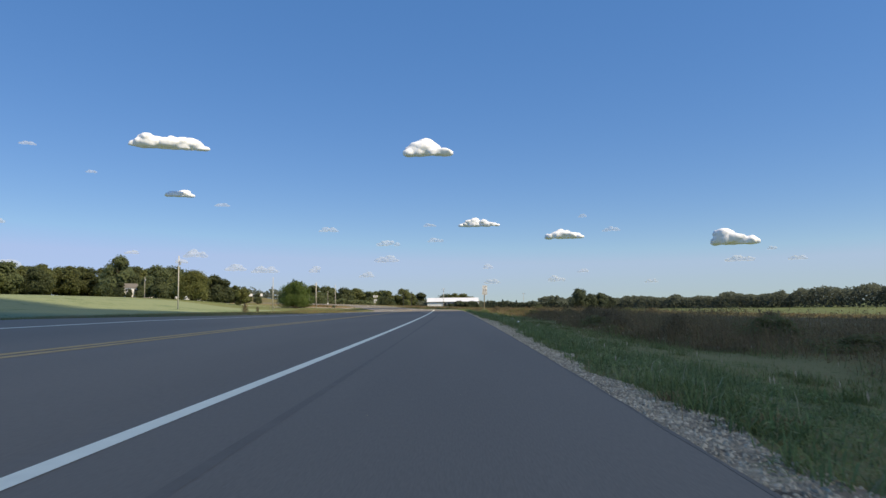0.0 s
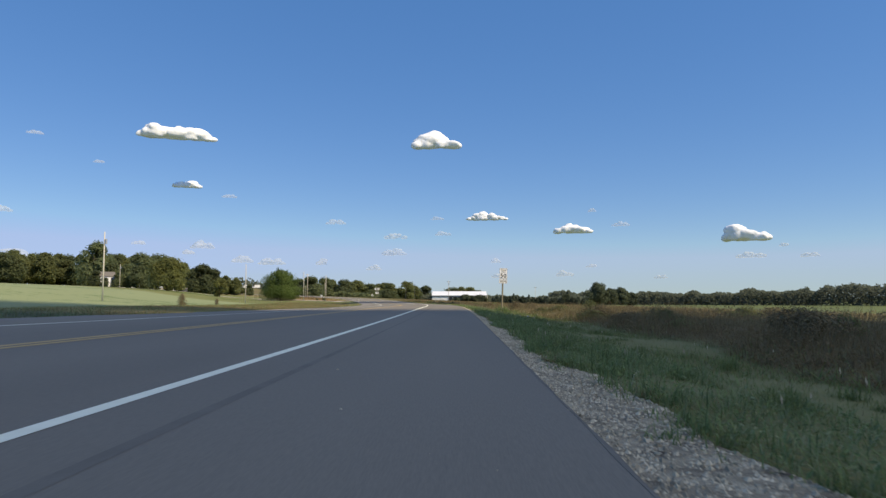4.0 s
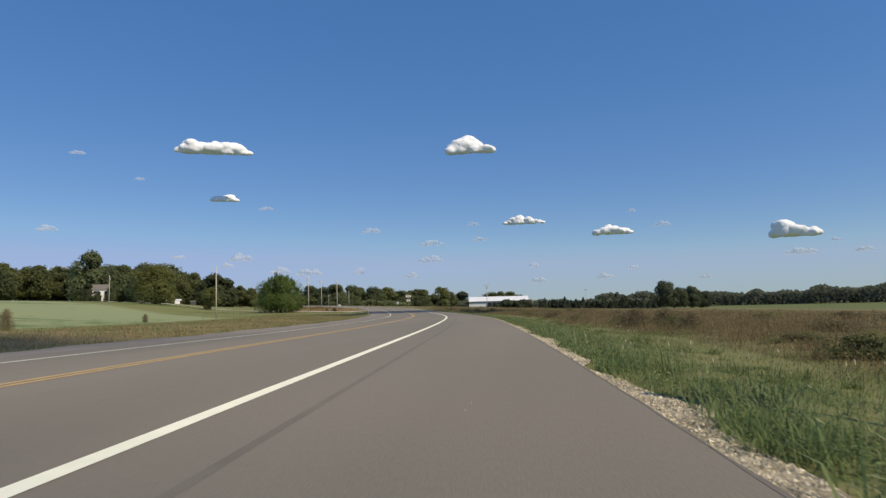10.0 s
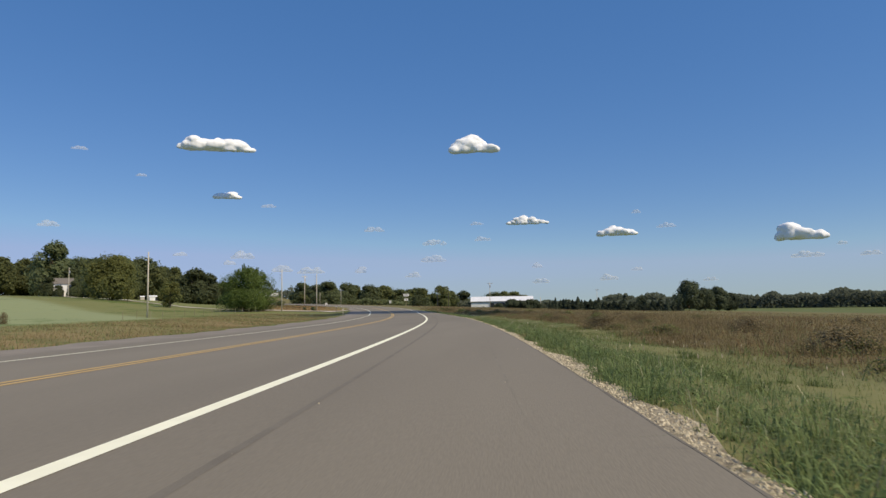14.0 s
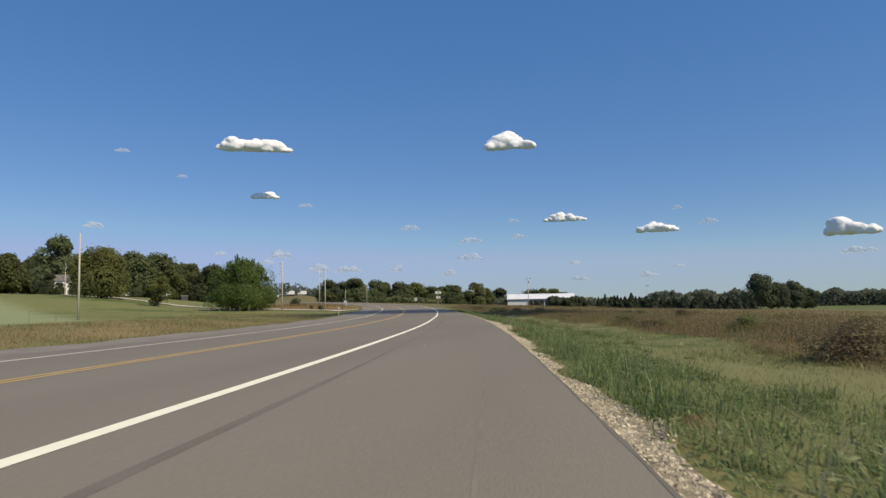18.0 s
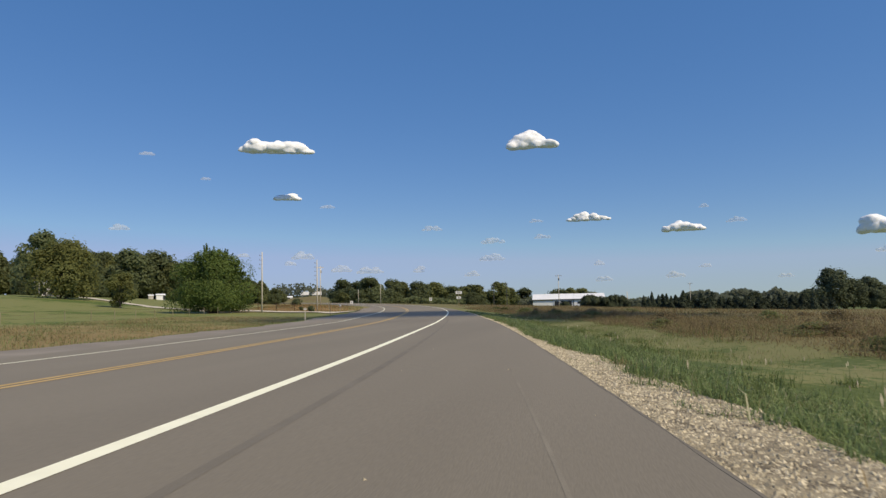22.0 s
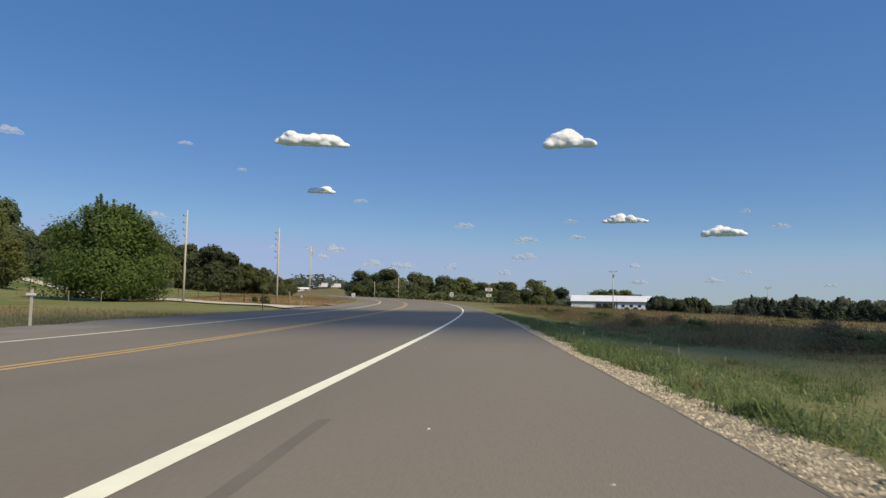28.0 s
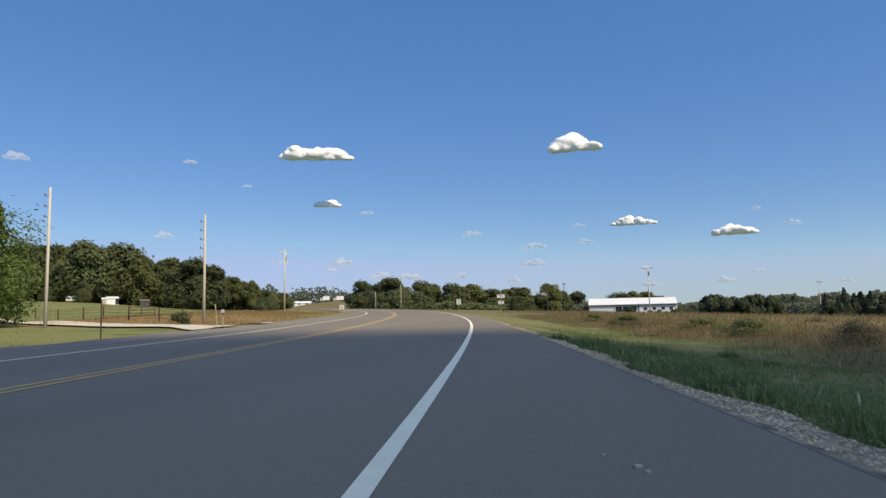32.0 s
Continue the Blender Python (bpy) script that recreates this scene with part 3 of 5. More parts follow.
for az, dd, sc in [(-29 + 1.25 * i + edge_rng.uniform(-.4, .4), (285 if i < 9 else 335) + edge_rng.uniform(-15, 40) + max(0, i - 14) * 6, (0.5 if i < 5 else 0.95 if i < 18 else 0.62) * edge_rng.uniform(0.85, 1.1)) for i in range(30)] + [(-15 + 1.1 * i, 345 + edge_rng.uniform(-12, 12), 0.95 * edge_rng.uniform(0.75, 1.15)) for i in range(12)]:
    dd = max(dd, 425) if -3.4 < az < 6 else max(dd, 500) if -27.6 < az < -22.2 else dd
    copy_scaled(edge_rng.choice(kinds), -14.1 + dd * math.sin(radians(az)), 213.2 + dd * math.cos(radians(az)), edge_rng.uniform(0, 360), sc * 1.2, sc * edge_rng.uniform(1.2, 1.6), 3.2 * sc)
for i in range(43):
    az, dd, sc = -28.5 + 0.56 * i + edge_rng.uniform(-.25, .25), (300 if i < 14 else 330) + edge_rng.uniform(-8, 30), edge_rng.uniform(0.42, 0.66)
    dd = max(dd, 480) if -27.6 < az < -22.2 else dd
    copy_scaled(edge_rng.choice(kinds), -14.1 + dd * math.sin(radians(az)), 213.2 + dd * math.cos(radians(az)), edge_rng.uniform(0, 360), sc, sc * edge_rng.uniform(1.2, 1.7), 1.5 * sc)
for x, y, sc in ((-8, 612, 1.15), (-1, 615, 1.25), (6, 617, 1.2), (13, 616, 1.0)):
    copy_scaled(edge_rng.choice(kinds), x, y, edge_rng.uniform(0, 360), sc, sc * 1.4, 2.5 * sc)
clump = make_tree("field_tree", 201, 10.8, 11.0, 0.8, 9000, 0.34, M["hedge_leaf"], "dense dark tree in a field thicket", lobes=22)
place(clump, 63.4, 335, 0, 0.97)
for x, y, sc in ((70.4, 341, 0.76), (76.4, 346, 0.82), (82.4, 350, 0.62), (70, 373, 0.55), (54.5, 372, 0.5)):
    copy_scaled(clump, x, y, edge_rng.uniform(0, 360), sc)


def make_cedar(seed, h, w):
    t = thing("cedar_tree", Matrix(), "dark conical red cedar at the field edge", "tree", "row of cedars")
    r = np.random.default_rng(seed)
    n = 1500
    q = r.random(n) ** 1.3
    a = r.uniform(0, 2 * np.pi, n)
    rad = w * 0.5 * (1 - q) ** 0.8 * (0.35 + 0.65 * r.random(n) ** 0.5) * (1 + 0.25 * np.sin(3 * a + 9 * q))
    p = np.stack([rad * np.cos(a), rad * np.sin(a), 0.15 + q * h], 1)
    v, fc = leaf_quads(p, 0.22 * r.uniform(0.6, 1.3, n), seed, facing=np.stack([np.cos(a), np.sin(a), 0.4 + 0 * a], 1) * 0.6)
    part("trunk", tube([(0, 0, -0.2), (0, 0, h * 0.5), (0, 0, h * 0.95)], [0.12, 0.07, 0.02], 7), M["bark"], t)
    mesh_object("crown", v, fc, M["needle"]).parent = t
    return t


cedars = [make_cedar(300 + i, 5.4, w) for i, w in enumerate((2.6, 3.2, 2.9))]
cedar_spots = [(14.5 + 0.95 * i + edge_rng.uniform(-.5, .5), 312 - 0.1 * i + edge_rng.uniform(-2, 2), edge_rng.uniform(0.46, 0.66) * (1.4 if i % 7 == 2 else 1)) for i in range(42)]
cedar_spots += [(1.2 + 0.9 * i + edge_rng.uniform(-.4, .4), 329 + edge_rng.uniform(-1.5, 1.5), edge_rng.uniform(0.42, 0.6)) for i in range(12)]
hedge_spots = []
for k, (x, y, sc) in zip(cedars, cedar_spots):
    k.matrix_world = pose(x, y, ground_at(x, y) - 0.05) @ Matrix.Scale(sc, 4)
for k, (x, y, sc) in enumerate(cedar_spots[3:]):
    if y > 322:
        hedge_spots.append((x, y, sc))
        continue
    copy_scaled(edge_rng.choice(cedars), x, y, edge_rng.uniform(0, 360), sc, 0.6 * edge_rng.uniform(1.2, 2.0))
bush_kind = make_tree("bush", 401, 2.6, 3.6, 0.1, 1800, 0.17, M["leaf_dark"], "dark green bush at the field edge", "bush", 12, 0.07)
place(bush_kind, 4, 331)
hedge_bush = make_tree("hedge_bush", 411, 2.6, 3.4, 0.05, 1400, 0.2, M["hedge_leaf"], "dark dense bush in the field hedge", "bush", 14, 0.07)
place(hedge_bush, 1.6, 328.5, 0, 1.1)
for x, y, sc in hedge_spots:
    copy_scaled(hedge_bush, x, y, edge_rng.uniform(0, 360), sc * 2.3, sc * 2.0)
for i in range(12):
    copy_scaled(hedge_bush, 1.8 + 0.85 * i, 327 + edge_rng.uniform(-1, 1), edge_rng.uniform(0, 360), edge_rng.uniform(0.85, 1.25), 0.9)
for i in range(16):
    copy_scaled(hedge_bush, 15 + 2.3 * i, 314 - 0.2 * i, edge_rng.uniform(0, 360), edge_rng.uniform(0.7, 0.95), 1.0)

# far woods on the horizon
def far_woods(name, az0, az1, dist, tall, n, seed, label, mat="far_leaf"):
    r = np.random.default_rng(seed)
    az = r.uniform(az0, az1, n)
    if dist < 460:
        az = az[(az < -24.2) | (az > -18.6)]
        n = len(az)
    tall = tall * (1 + 0.9 * np.clip((az - 26) / 16, 0, 1))
    lump = np.array([0.55 + 0.35 * noise.noise(Vector((a * 0.9, dist * 0.01, 0))) + 0.14 * noise.noise(Vector((a * 4.0, 3, 0))) for a in az])
    z = r.random(n) ** 0.7 * tall * np.clip(lump + 0.3, 0.35, 1.3)
    dd = dist * (1 + r.uniform(-0.05, 0.05, n))
    x, y = 2 + dd * np.sin(np.radians(az)), 100 + dd * np.cos(np.radians(az))
    s, d = road_sd(x, y)
    v, fc = leaf_quads(np.stack([x, y, height(s, d) + z], 1), dist * 0.0017 * r.uniform(0.6, 1.4, n), seed, 0.7, np.tile((0.15, -0.8, 0.9), (n, 1)))
    return tagged(mesh_object(name, v, fc, M[mat]), label, "woods", kind="stuff")


far_woods("distant_woods", -12, 14, 520, 8.5, 16000, 1, "distant green woodland along the horizon")
far_woods("distant_woods", -36, -8, 455, 5.0, 26000, 4, "low tangled undergrowth at the foot of far trees", "leaf_dark")
far_woods("distant_woods", 8, 66, 640, 15, 60000, 2, "distant dark wooded ridge beyond the fields")
far_woods("distant_woods", -78, -8, 600, 17, 30000, 3, "distant woodland behind the meadow")

# ---------------------------------------------------------------- utility poles
def utility_pole(x, y, h, label, arms=0, steps=0, turn=0.0, lean=0.0, transformer=False):
    t = thing("utility_pole", pose(x, y, ground_at(x, y), lean, lean * 0.4, turn), label, "utility pole", "utility poles")
    part("shaft", tube([(0, 0, -0.4), (0, 0, h * 0.5), (0, 0, h)], [0.13, 0.105, 0.08], 12), M["pole_wood"], t, smooth=True)
    for a in range(arms):
        z = h - 0.45 - 0.9 * a
        arm = part("crossarm", box((2.3, 0.10, 0.12), (0, 0.13, z), 0.01), M["pole_wood"], t)
        for px in (-1.0, -0.45, 0.45, 1.0):
            part("insulator", tube([(px, 0.13, z + 0.06), (px, 0.13, z + 0.14), (px, 0.13, z + 0.22)], [0.035, 0.06, 0.03], 8), M["porcelain"], arm)
        part("brace", tube([(-0.7, 0.13, z), (0, 0.12, z - 0.6)], [0.018, 0.018], 5), M["galvanised"], t)
        part("brace", tube([(0.7, 0.13, z), (0, 0.12, z - 0.6)], [0.018, 0.018], 5), M["galvanised"], t)
    for k in range(steps):
        z = h - 0.6 - 0.75 * k
        bracket = part("bracket", box((0.42, 0.05, 0.06), (-0.22, 0, z), 0.008), M["galvanised"], t)
        part("insulator", tube([(-0.42, 0, z - 0.02), (-0.42, 0, z + 0.08), (-0.42, 0, z + 0.18)], [0.03, 0.06, 0.03], 8), M["porcelain"], bracket)
    if transformer:
        part("transformer", tube([(0.26, 0, h - 1.9), (0.26, 0, h - 1.85), (0.26, 0, h - 1.15), (0.26, 0, h - 1.1)], [0.14, 0.17, 0.17, 0.12], 12), M["galvanised"], t, "grey pole transformer can")
    return t


utility_pole(-54.0, 130.7, 10.8, "weathered wooden utility pole in the field", transformer=True)
utility_pole(-52.6, 193.2, 9.8, "pale weathered wooden utility pole in the meadow", lean=0.8)
utility_pole(-52.2, 250.8, 9.9, "weathered wooden pole beside the driveway", steps=3)
utility_pole(-46.9, 261.4, 9.1, "weathered wooden pole with side brackets by the mailbox", steps=5)
utility_pole(-65.3, 310.3, 10.2, "wooden pole with a short crossarm on the rusty rise", arms=1, turn=60, transformer=True)
utility_pole(-99.5, 446.6, 6.6, "bare wooden utility pole by the far curve")
utility_pole(-82.4, 424.7, 8.4, "bare wooden utility pole by the far curve")
utility_pole(-146.7, 308.9, 10.0, "wooden service pole with a meter box near the house", transformer=True)
utility_pole(-6.0, 360.9, 10.0, "wooden pole with a crossarm before the white building", arms=1, turn=-20, transformer=True)
utility_pole(43.7, 421, 9.8, "wooden pole with a crossarm far over the field", arms=1, turn=-50)
utility_pole(12.5, 335.3, 4.2, "thin wooden pole beyond the rough field")
for x, y, h in ((-33.0, 420.0, 8.1), (-28.4, 428.0, 8.8)):
    t = thing("light_pole", pose(x, y, ground_at(x, y)), "tall lot light on a dark steel pole", "light pole", "lot lights")
    part("shaft", tube([(0, 0, -0.2), (0, 0, h)], [0.14, 0.09], 10), M["painted_dark"], t)
    part("lamp_head", box((1.1, 0.5, 0.3), (0, 0, h + 0.1), 0.05), M["painted_dark"], t)

# ---------------------------------------------------------------- speed sign
def letters(text, wide, tall, z, y, parent, gap=1.15, bold=0.0):
    """Black capitals, centred, as wide and tall as given."""
    cu = bpy.data.curves.new("letters", "FONT")
    cu.body, cu.size, cu.align_x, cu.align_y, cu.extrude, cu.space_character, cu.offset = text, 1.0, "CENTER", "CENTER", 0.002, gap, bold
    ob = new("lettering", cu)
    dep = bpy.context.evaluated_depsgraph_get()
    me = bpy.data.meshes.new_from_object(ob.evaluated_get(dep))
    bpy.data.objects.remove(ob)
    co = np.array([v.co[:] for v in me.vertices])
    lo, hi = co.min(0), co.max(0)
    co[:, :2] = (co[:, :2] - (lo[:2] + hi[:2]) / 2) * (wide / (hi[0] - lo[0]), tall / (hi[1] - lo[1]))
    me.vertices.foreach_set("co", co.ravel())
    me.materials.clear()
    me.materials.append(M["sign_black"])
    out = new("lettering", me)
    out.parent = parent
    out.matrix_local = pose(0, y, z, 90, 0, 0)
    return out


def sign_panel(name, w, h, z, parent, y=-0.075):
    bm = bmesh.new()
    r, k = 0.05, 5
    pts = []
    for cx, cz, a0 in ((w / 2 - r, h / 2 - r, 0), (-w / 2 + r, h / 2 - r, 90), (-w / 2 + r, -h / 2 + r, 180), (w / 2 - r, -h / 2 + r, 270)):
        pts += [(cx + r * math.cos(radians(a0 + 90 * j / k)), cz + r * math.sin(radians(a0 + 90 * j / k))) for j in range(k + 1)]
    f0 = bm.faces.new([bm.verts.new((px, y, z + pz)) for px, pz in pts])
    ext = bmesh.ops.extrude_face_region(bm, geom=[f0])["geom"]
    bmesh.ops.translate(bm, vec=(0, 0.004, 0), verts=[g for g in ext if isinstance(g, bmesh.types.BMVert)])
    bmesh.ops.recalc_face_normals(bm, faces=bm.faces)
    panel = part(name, bm, M["sign_white"], parent)
    bm = bmesh.new()
    outer = [bm.verts.new((px * (1 - 0.03 / w), y - 0.002, z + pz * (1 - 0.03 / h))) for px, pz in pts]
    inner = [bm.verts.new((px * (1 - 0.06 / w), y - 0.002, z + pz * (1 - 0.06 / h))) for px, pz in pts]
    for i in range(len(pts)):
        j = (i + 1) % len(pts)
        bm.faces.new((outer[i], outer[j], inner[j], inner[i]))
    bmesh.ops.recalc_face_normals(bm, faces=bm.faces)
    part("border", bm, M["sign_black"], panel, "black border line")
    return panel


gsz = ground_at(5.4, 78.3)
sign = thing("speed_sign", pose(5.17, 78.3, gsz, 0, 2.4, 22), "white speed sign reading reduced speed 50 ahead on a wooden post", "road sign")
TOP = 3.09 - gsz
part("post", box((0.088, 0.10, TOP + 0.2), (0, 0, (TOP - 0.3) / 2), 0.006), M["post_wood"], sign, "weathered treated wooden post")
top = sign_panel("panel", 0.62, 0.78, TOP - 0.39, sign)
letters("REDUCED", 0.44, 0.10, TOP - 0.125, -0.080, top, 1.3)
letters("SPEED", 0.34, 0.10, TOP - 0.275, -0.080, top, 1.3)
letters("50", 0.47, 0.32, TOP - 0.55, -0.080, top, 1.1, 0.02)
low = sign_panel("panel", 0.66, 0.33, TOP - 0.96, sign)
letters("AHEAD", 0.53, 0.185, TOP - 0.96, -0.080, low, 1.15, 0.01)
for z in (TOP - 0.06, TOP - 0.72, TOP - 0.84):
    part("bolt", tube([(0, -0.078, z), (0, -0.088, z)], [0.012, 0.012], 6), M["galvanised"], sign)

# ---------------------------------------------------------------- white metal building
bz = -1.5
bld = thing("metal_building", pose(-25.3, 578, bz, 0, 0, 0.5), "long white metal building with a low-pitched roof", "building")
def shed_block(x0, x1, depth, eave, ridge, y0, parent):
    bm = bmesh.new()
    sec = [(y0, 0), (y0, eave), (y0 + depth / 2, ridge - 0.15), (y0 + depth, eave), (y0 + depth, 0)]
    va = [bm.verts.new((x0, y, z)) for y, z in sec]
    vb = [bm.verts.new((x1, y, z)) for y, z in sec]
    bm.faces.new(va)
    bm.faces.new(list(reversed(vb)))
    for i in range(5):
        bm.faces.new((va[i], vb[i], vb[(i + 1) % 5], va[(i + 1) % 5]))
    bmesh.ops.recalc_face_normals(bm, faces=bm.faces)
    wall = part("wall", bm, M["sheet_white"], parent, "white ribbed sheet metal wall")
    for side in (0, 1):
        ya, yb = (y0 - 0.5, y0 + depth / 2) if side == 0 else (y0 + depth + 0.5, y0 + depth / 2)
        bm = bmesh.new()
        q = [(x0 - 0.4, ya, eave - 0.05), (x1 + 0.4, ya, eave - 0.05), (x1 + 0.4, yb, ridge), (x0 - 0.4, yb, ridge)]
        low_v = [bm.verts.new(p) for p in q]
        up_v = [bm.verts.new((p[0], p[1], p[2] + 0.18)) for p in q]
        bm.faces.new(low_v), bm.faces.new(up_v)
        for i in range(4):
            bm.faces.new((low_v[i], low_v[(i + 1) % 4], up_v[(i + 1) % 4], up_v[i]))
        bmesh.ops.recalc_face_normals(bm, faces=bm.faces)
        roof = part("roof", bm, M["sheet_roof"], parent, "pale sheet metal roof slope")
        if side == 0:
            n = int((x1 - x0) / 1.5)
            for i in range(n + 1):
                xx = x0 + (x1 - x0) * i / n
                part("rib", tube([(xx, ya, eave + 0.14), (xx, yb, ridge + 0.19)], [0.05, 0.05], 4), M["sheet_roof"], roof)
    return wall


shed_block(0, 25.4, 22, 5.6, 9.1, 0, bld)
shed_block(25.9, 45, 22, 5.6, 9.0, -0.4, bld)
for x, w, h in ((3.6, 3.6, 4.2), (8.8, 3.6, 4.2)):
    d = part("roller_door", box((w, 0.10, h), (x, -0.02, h / 2), 0.02), M["sheet_white"], bld, "white roller door")
    for k in range(6):
        part("slat", box((w - 0.1, 0.05, 0.06), (x, -0.09, 0.5 + k * h / 6.5), 0.01), M["sheet_roof"], d)
# solid slab on the wall, its dark colour painting the bay's inner shade
bay = part("open_bay", box((11.4, 0.3, 4.5), (19.2, 0.0, 2.25), 0.02), M["dark_opening"], bld, "dark slab for the shaded inside of an open bay")
for x in (13.6, 17.3, 21.0, 24.7):
    part("bay_post", box((0.28, 0.28, 4.6), (x, -0.2, 2.3), 0.02), M["sheet_white"], bay)
for x in (29, 33.5, 38, 42):
    wdw = part("window", box((1.8, 0.12, 1.4), (x, -0.42, 3.2), 0.02), M["dark_opening"], bld, "dark window")
    part("frame", box((2.0, 0.08, 0.1), (x, -0.46, 3.95), 0.01), M["sheet_white"], wdw)
    part("frame", box((2.0, 0.08, 0.1), (x, -0.46, 2.45), 0.01), M["sheet_white"], wdw)
# dark bands stand in for the roof overhang's shade along the wall tops
for x0, x1, y in ((0, 25.4, -0.55), (25.9, 45, -0.95)):
    part("eave_shade", box((x1 - x0 + 0.8, 0.16, 0.55), ((x0 + x1) / 2, y, 5.3), 0.03), M["painted_dark"], bld, "dark band for the shade under the eave")
for u, sc in ((9, 0.7), (18.5, 1.3), (20.5, 1.7), (22.5, 1.5), (27.5, 0.8), (30.5, 1.2), (33, 0.9), (36, 1.3), (39, 1.0), (42, 1.3), (45, 1.6)):
    copy_scaled(hedge_bush, -25.3 + u, 572 + edge_rng.uniform(-1, 1), edge_rng.uniform(0, 360), sc)

# ---------------------------------------------------------------- clouds
def cloud_material(name, alpha, low=0.35):
    m = bpy.data.materials.new(name)
    m.use_nodes = True
    n, l = m.node_tree.nodes, m.node_tree.links
    b = n["Principled BSDF"]
    b.inputs["Base Color"].default_value = (0.95, 0.965, 0.985, 1)
    b.inputs["Roughness"].default_value = 1.0
    b.inputs["Specular IOR Level"].default_value = 0.0
    tc, no, mr = n.new("ShaderNodeTexCoord"), n.new("ShaderNodeTexNoise"), n.new("ShaderNodeMapRange")
    no.inputs["Scale"].default_value, no.inputs["Detail"].default_value = 0.006, 1
    l.new(tc.outputs["Object"], no.inputs["Vector"])
    l.new(no.outputs[0], mr.inputs[0])
    mr.inputs[1].default_value, mr.inputs[2].default_value, mr.inputs[3].default_value, mr.inputs[4].default_value = 0.35, 0.65, alpha * low, alpha
    trn, trl, add, mix = n.new("ShaderNodeBsdfTransparent"), n.new("ShaderNodeBsdfTranslucent"), n.new("ShaderNodeMixShader"), n.new("ShaderNodeMixShader")
    add.inputs[0].default_value = 0.12 if alpha >= 1 else 0.5
    trl.inputs[0].default_value = (0.96, 0.97, 0.99, 1)
    l.new(b.outputs[0], add.inputs[1])
    l.new(trl.outputs[0], add.inputs[2])
    if alpha >= 1:
        l.new(add.outputs[0], n["Material Output"].inputs[0])
        return m
    l.new(mr.outputs[0], mix.inputs[0])
    l.new(trn.outputs[0], mix.inputs[1])
    l.new(add.outputs[0], mix.inputs[2])
    l.new(mix.outputs[0], n["Material Output"].inputs[0])
    return m


CLOUD = {k: cloud_material("cloud_" + k, a, lo) for k, a, lo in (("dense", 1.0, 1.0), ("thin", 0.34, 0.7), ("sheer", 0.68, 0.8))}


def cloud_body(w, h, seed, grow):
    """Overlapping lobes with a flat base, w by h metres, to be skinned over."""
    r = random.Random(seed)
    bm = bmesh.new()
    n = 14 + int(7 * w / h)
    k = max(2, int(w / h))
    humps = [(((i + 0.5) / k - 0.5) * 0.62 + r.uniform(-0.05, 0.05), r.uniform(0.62, 1.0)) for i in range(k)]
    for i in range(n):
        u = r.uniform(-0.5, 0.5) if i > 3 else (-0.40, -0.15, 0.15, 0.40)[i]
        env = max(0.42, max(a * math.exp(-((u - c) / (0.62 / k)) ** 2) for c, a in humps)) * (1 - (2 * abs(u)) ** 3 * 0.75)
        rad = h * (0.10 + 0.17 * env) * r.uniform(0.75, 1.2) * grow
        z = -0.36 * h + env * h * r.uniform(0.0, 0.52)
        made = bmesh.ops.create_icosphere(bm, subdivisions=2, radius=1.0)["verts"]
        bmesh.ops.transform(bm, matrix=Matrix.Translation((u * w * 0.84, r.uniform(-0.12, 0.12) * h, z)) @ Matrix.Diagonal((rad * r.uniform(1.2, 2.0), rad * 0.9, rad, 1)), verts=made)
    for v in bm.verts:
        if v.co.z < -0.42 * h:
            v.co.z = -0.42 * h + 0.2 * (v.co.z + 0.42 * h)
    return bm


def cloud(az, el, w, h, a, seed):
    R = 4400.0 + 150.0 * (seed * 3 % 5 - 2)
    px = R / 1163.0
    azr, elr = radians(az), radians(el)
    m = pose(-3 + R * math.sin(azr) * math.cos(elr), 112 + R * math.cos(azr) * math.cos(elr), R * math.sin(elr), 0, 0, -az)
    holder = thing("cloud", m, "small white fair-weather cumulus cloud" if a > 0.82 else "faint wisp of white cloud", "cloud", "fair-weather clouds")
    dens = "dense" if a > 0.9 else "thin"
    ob = part("body", cloud_body(w * px, h * px, seed, 0.98), CLOUD[dens], holder, smooth=True)
    skin = ob.modifiers.new("skin", "REMESH")
    skin.mode, skin.voxel_size, skin.use_smooth_shade = "VOXEL", h * px / 24, True
    for k, (size, amount) in enumerate(((0.5, 0.14), (0.22, 0.06))):
        tx = bpy.data.textures.new("billow", "CLOUDS")
        tx.noise_scale = h * px * size
        tx.noise_depth = 2
        dp = ob.modifiers.new("billow", "DISPLACE")
        dp.texture, dp.strength, dp.mid_level, dp.texture_coords = tx, h * px * amount, 0.5, "LOCAL"
    sm = ob.modifiers.new("soften", "SMOOTH")
    sm.factor, sm.iterations = 0.5, 3
    return holder


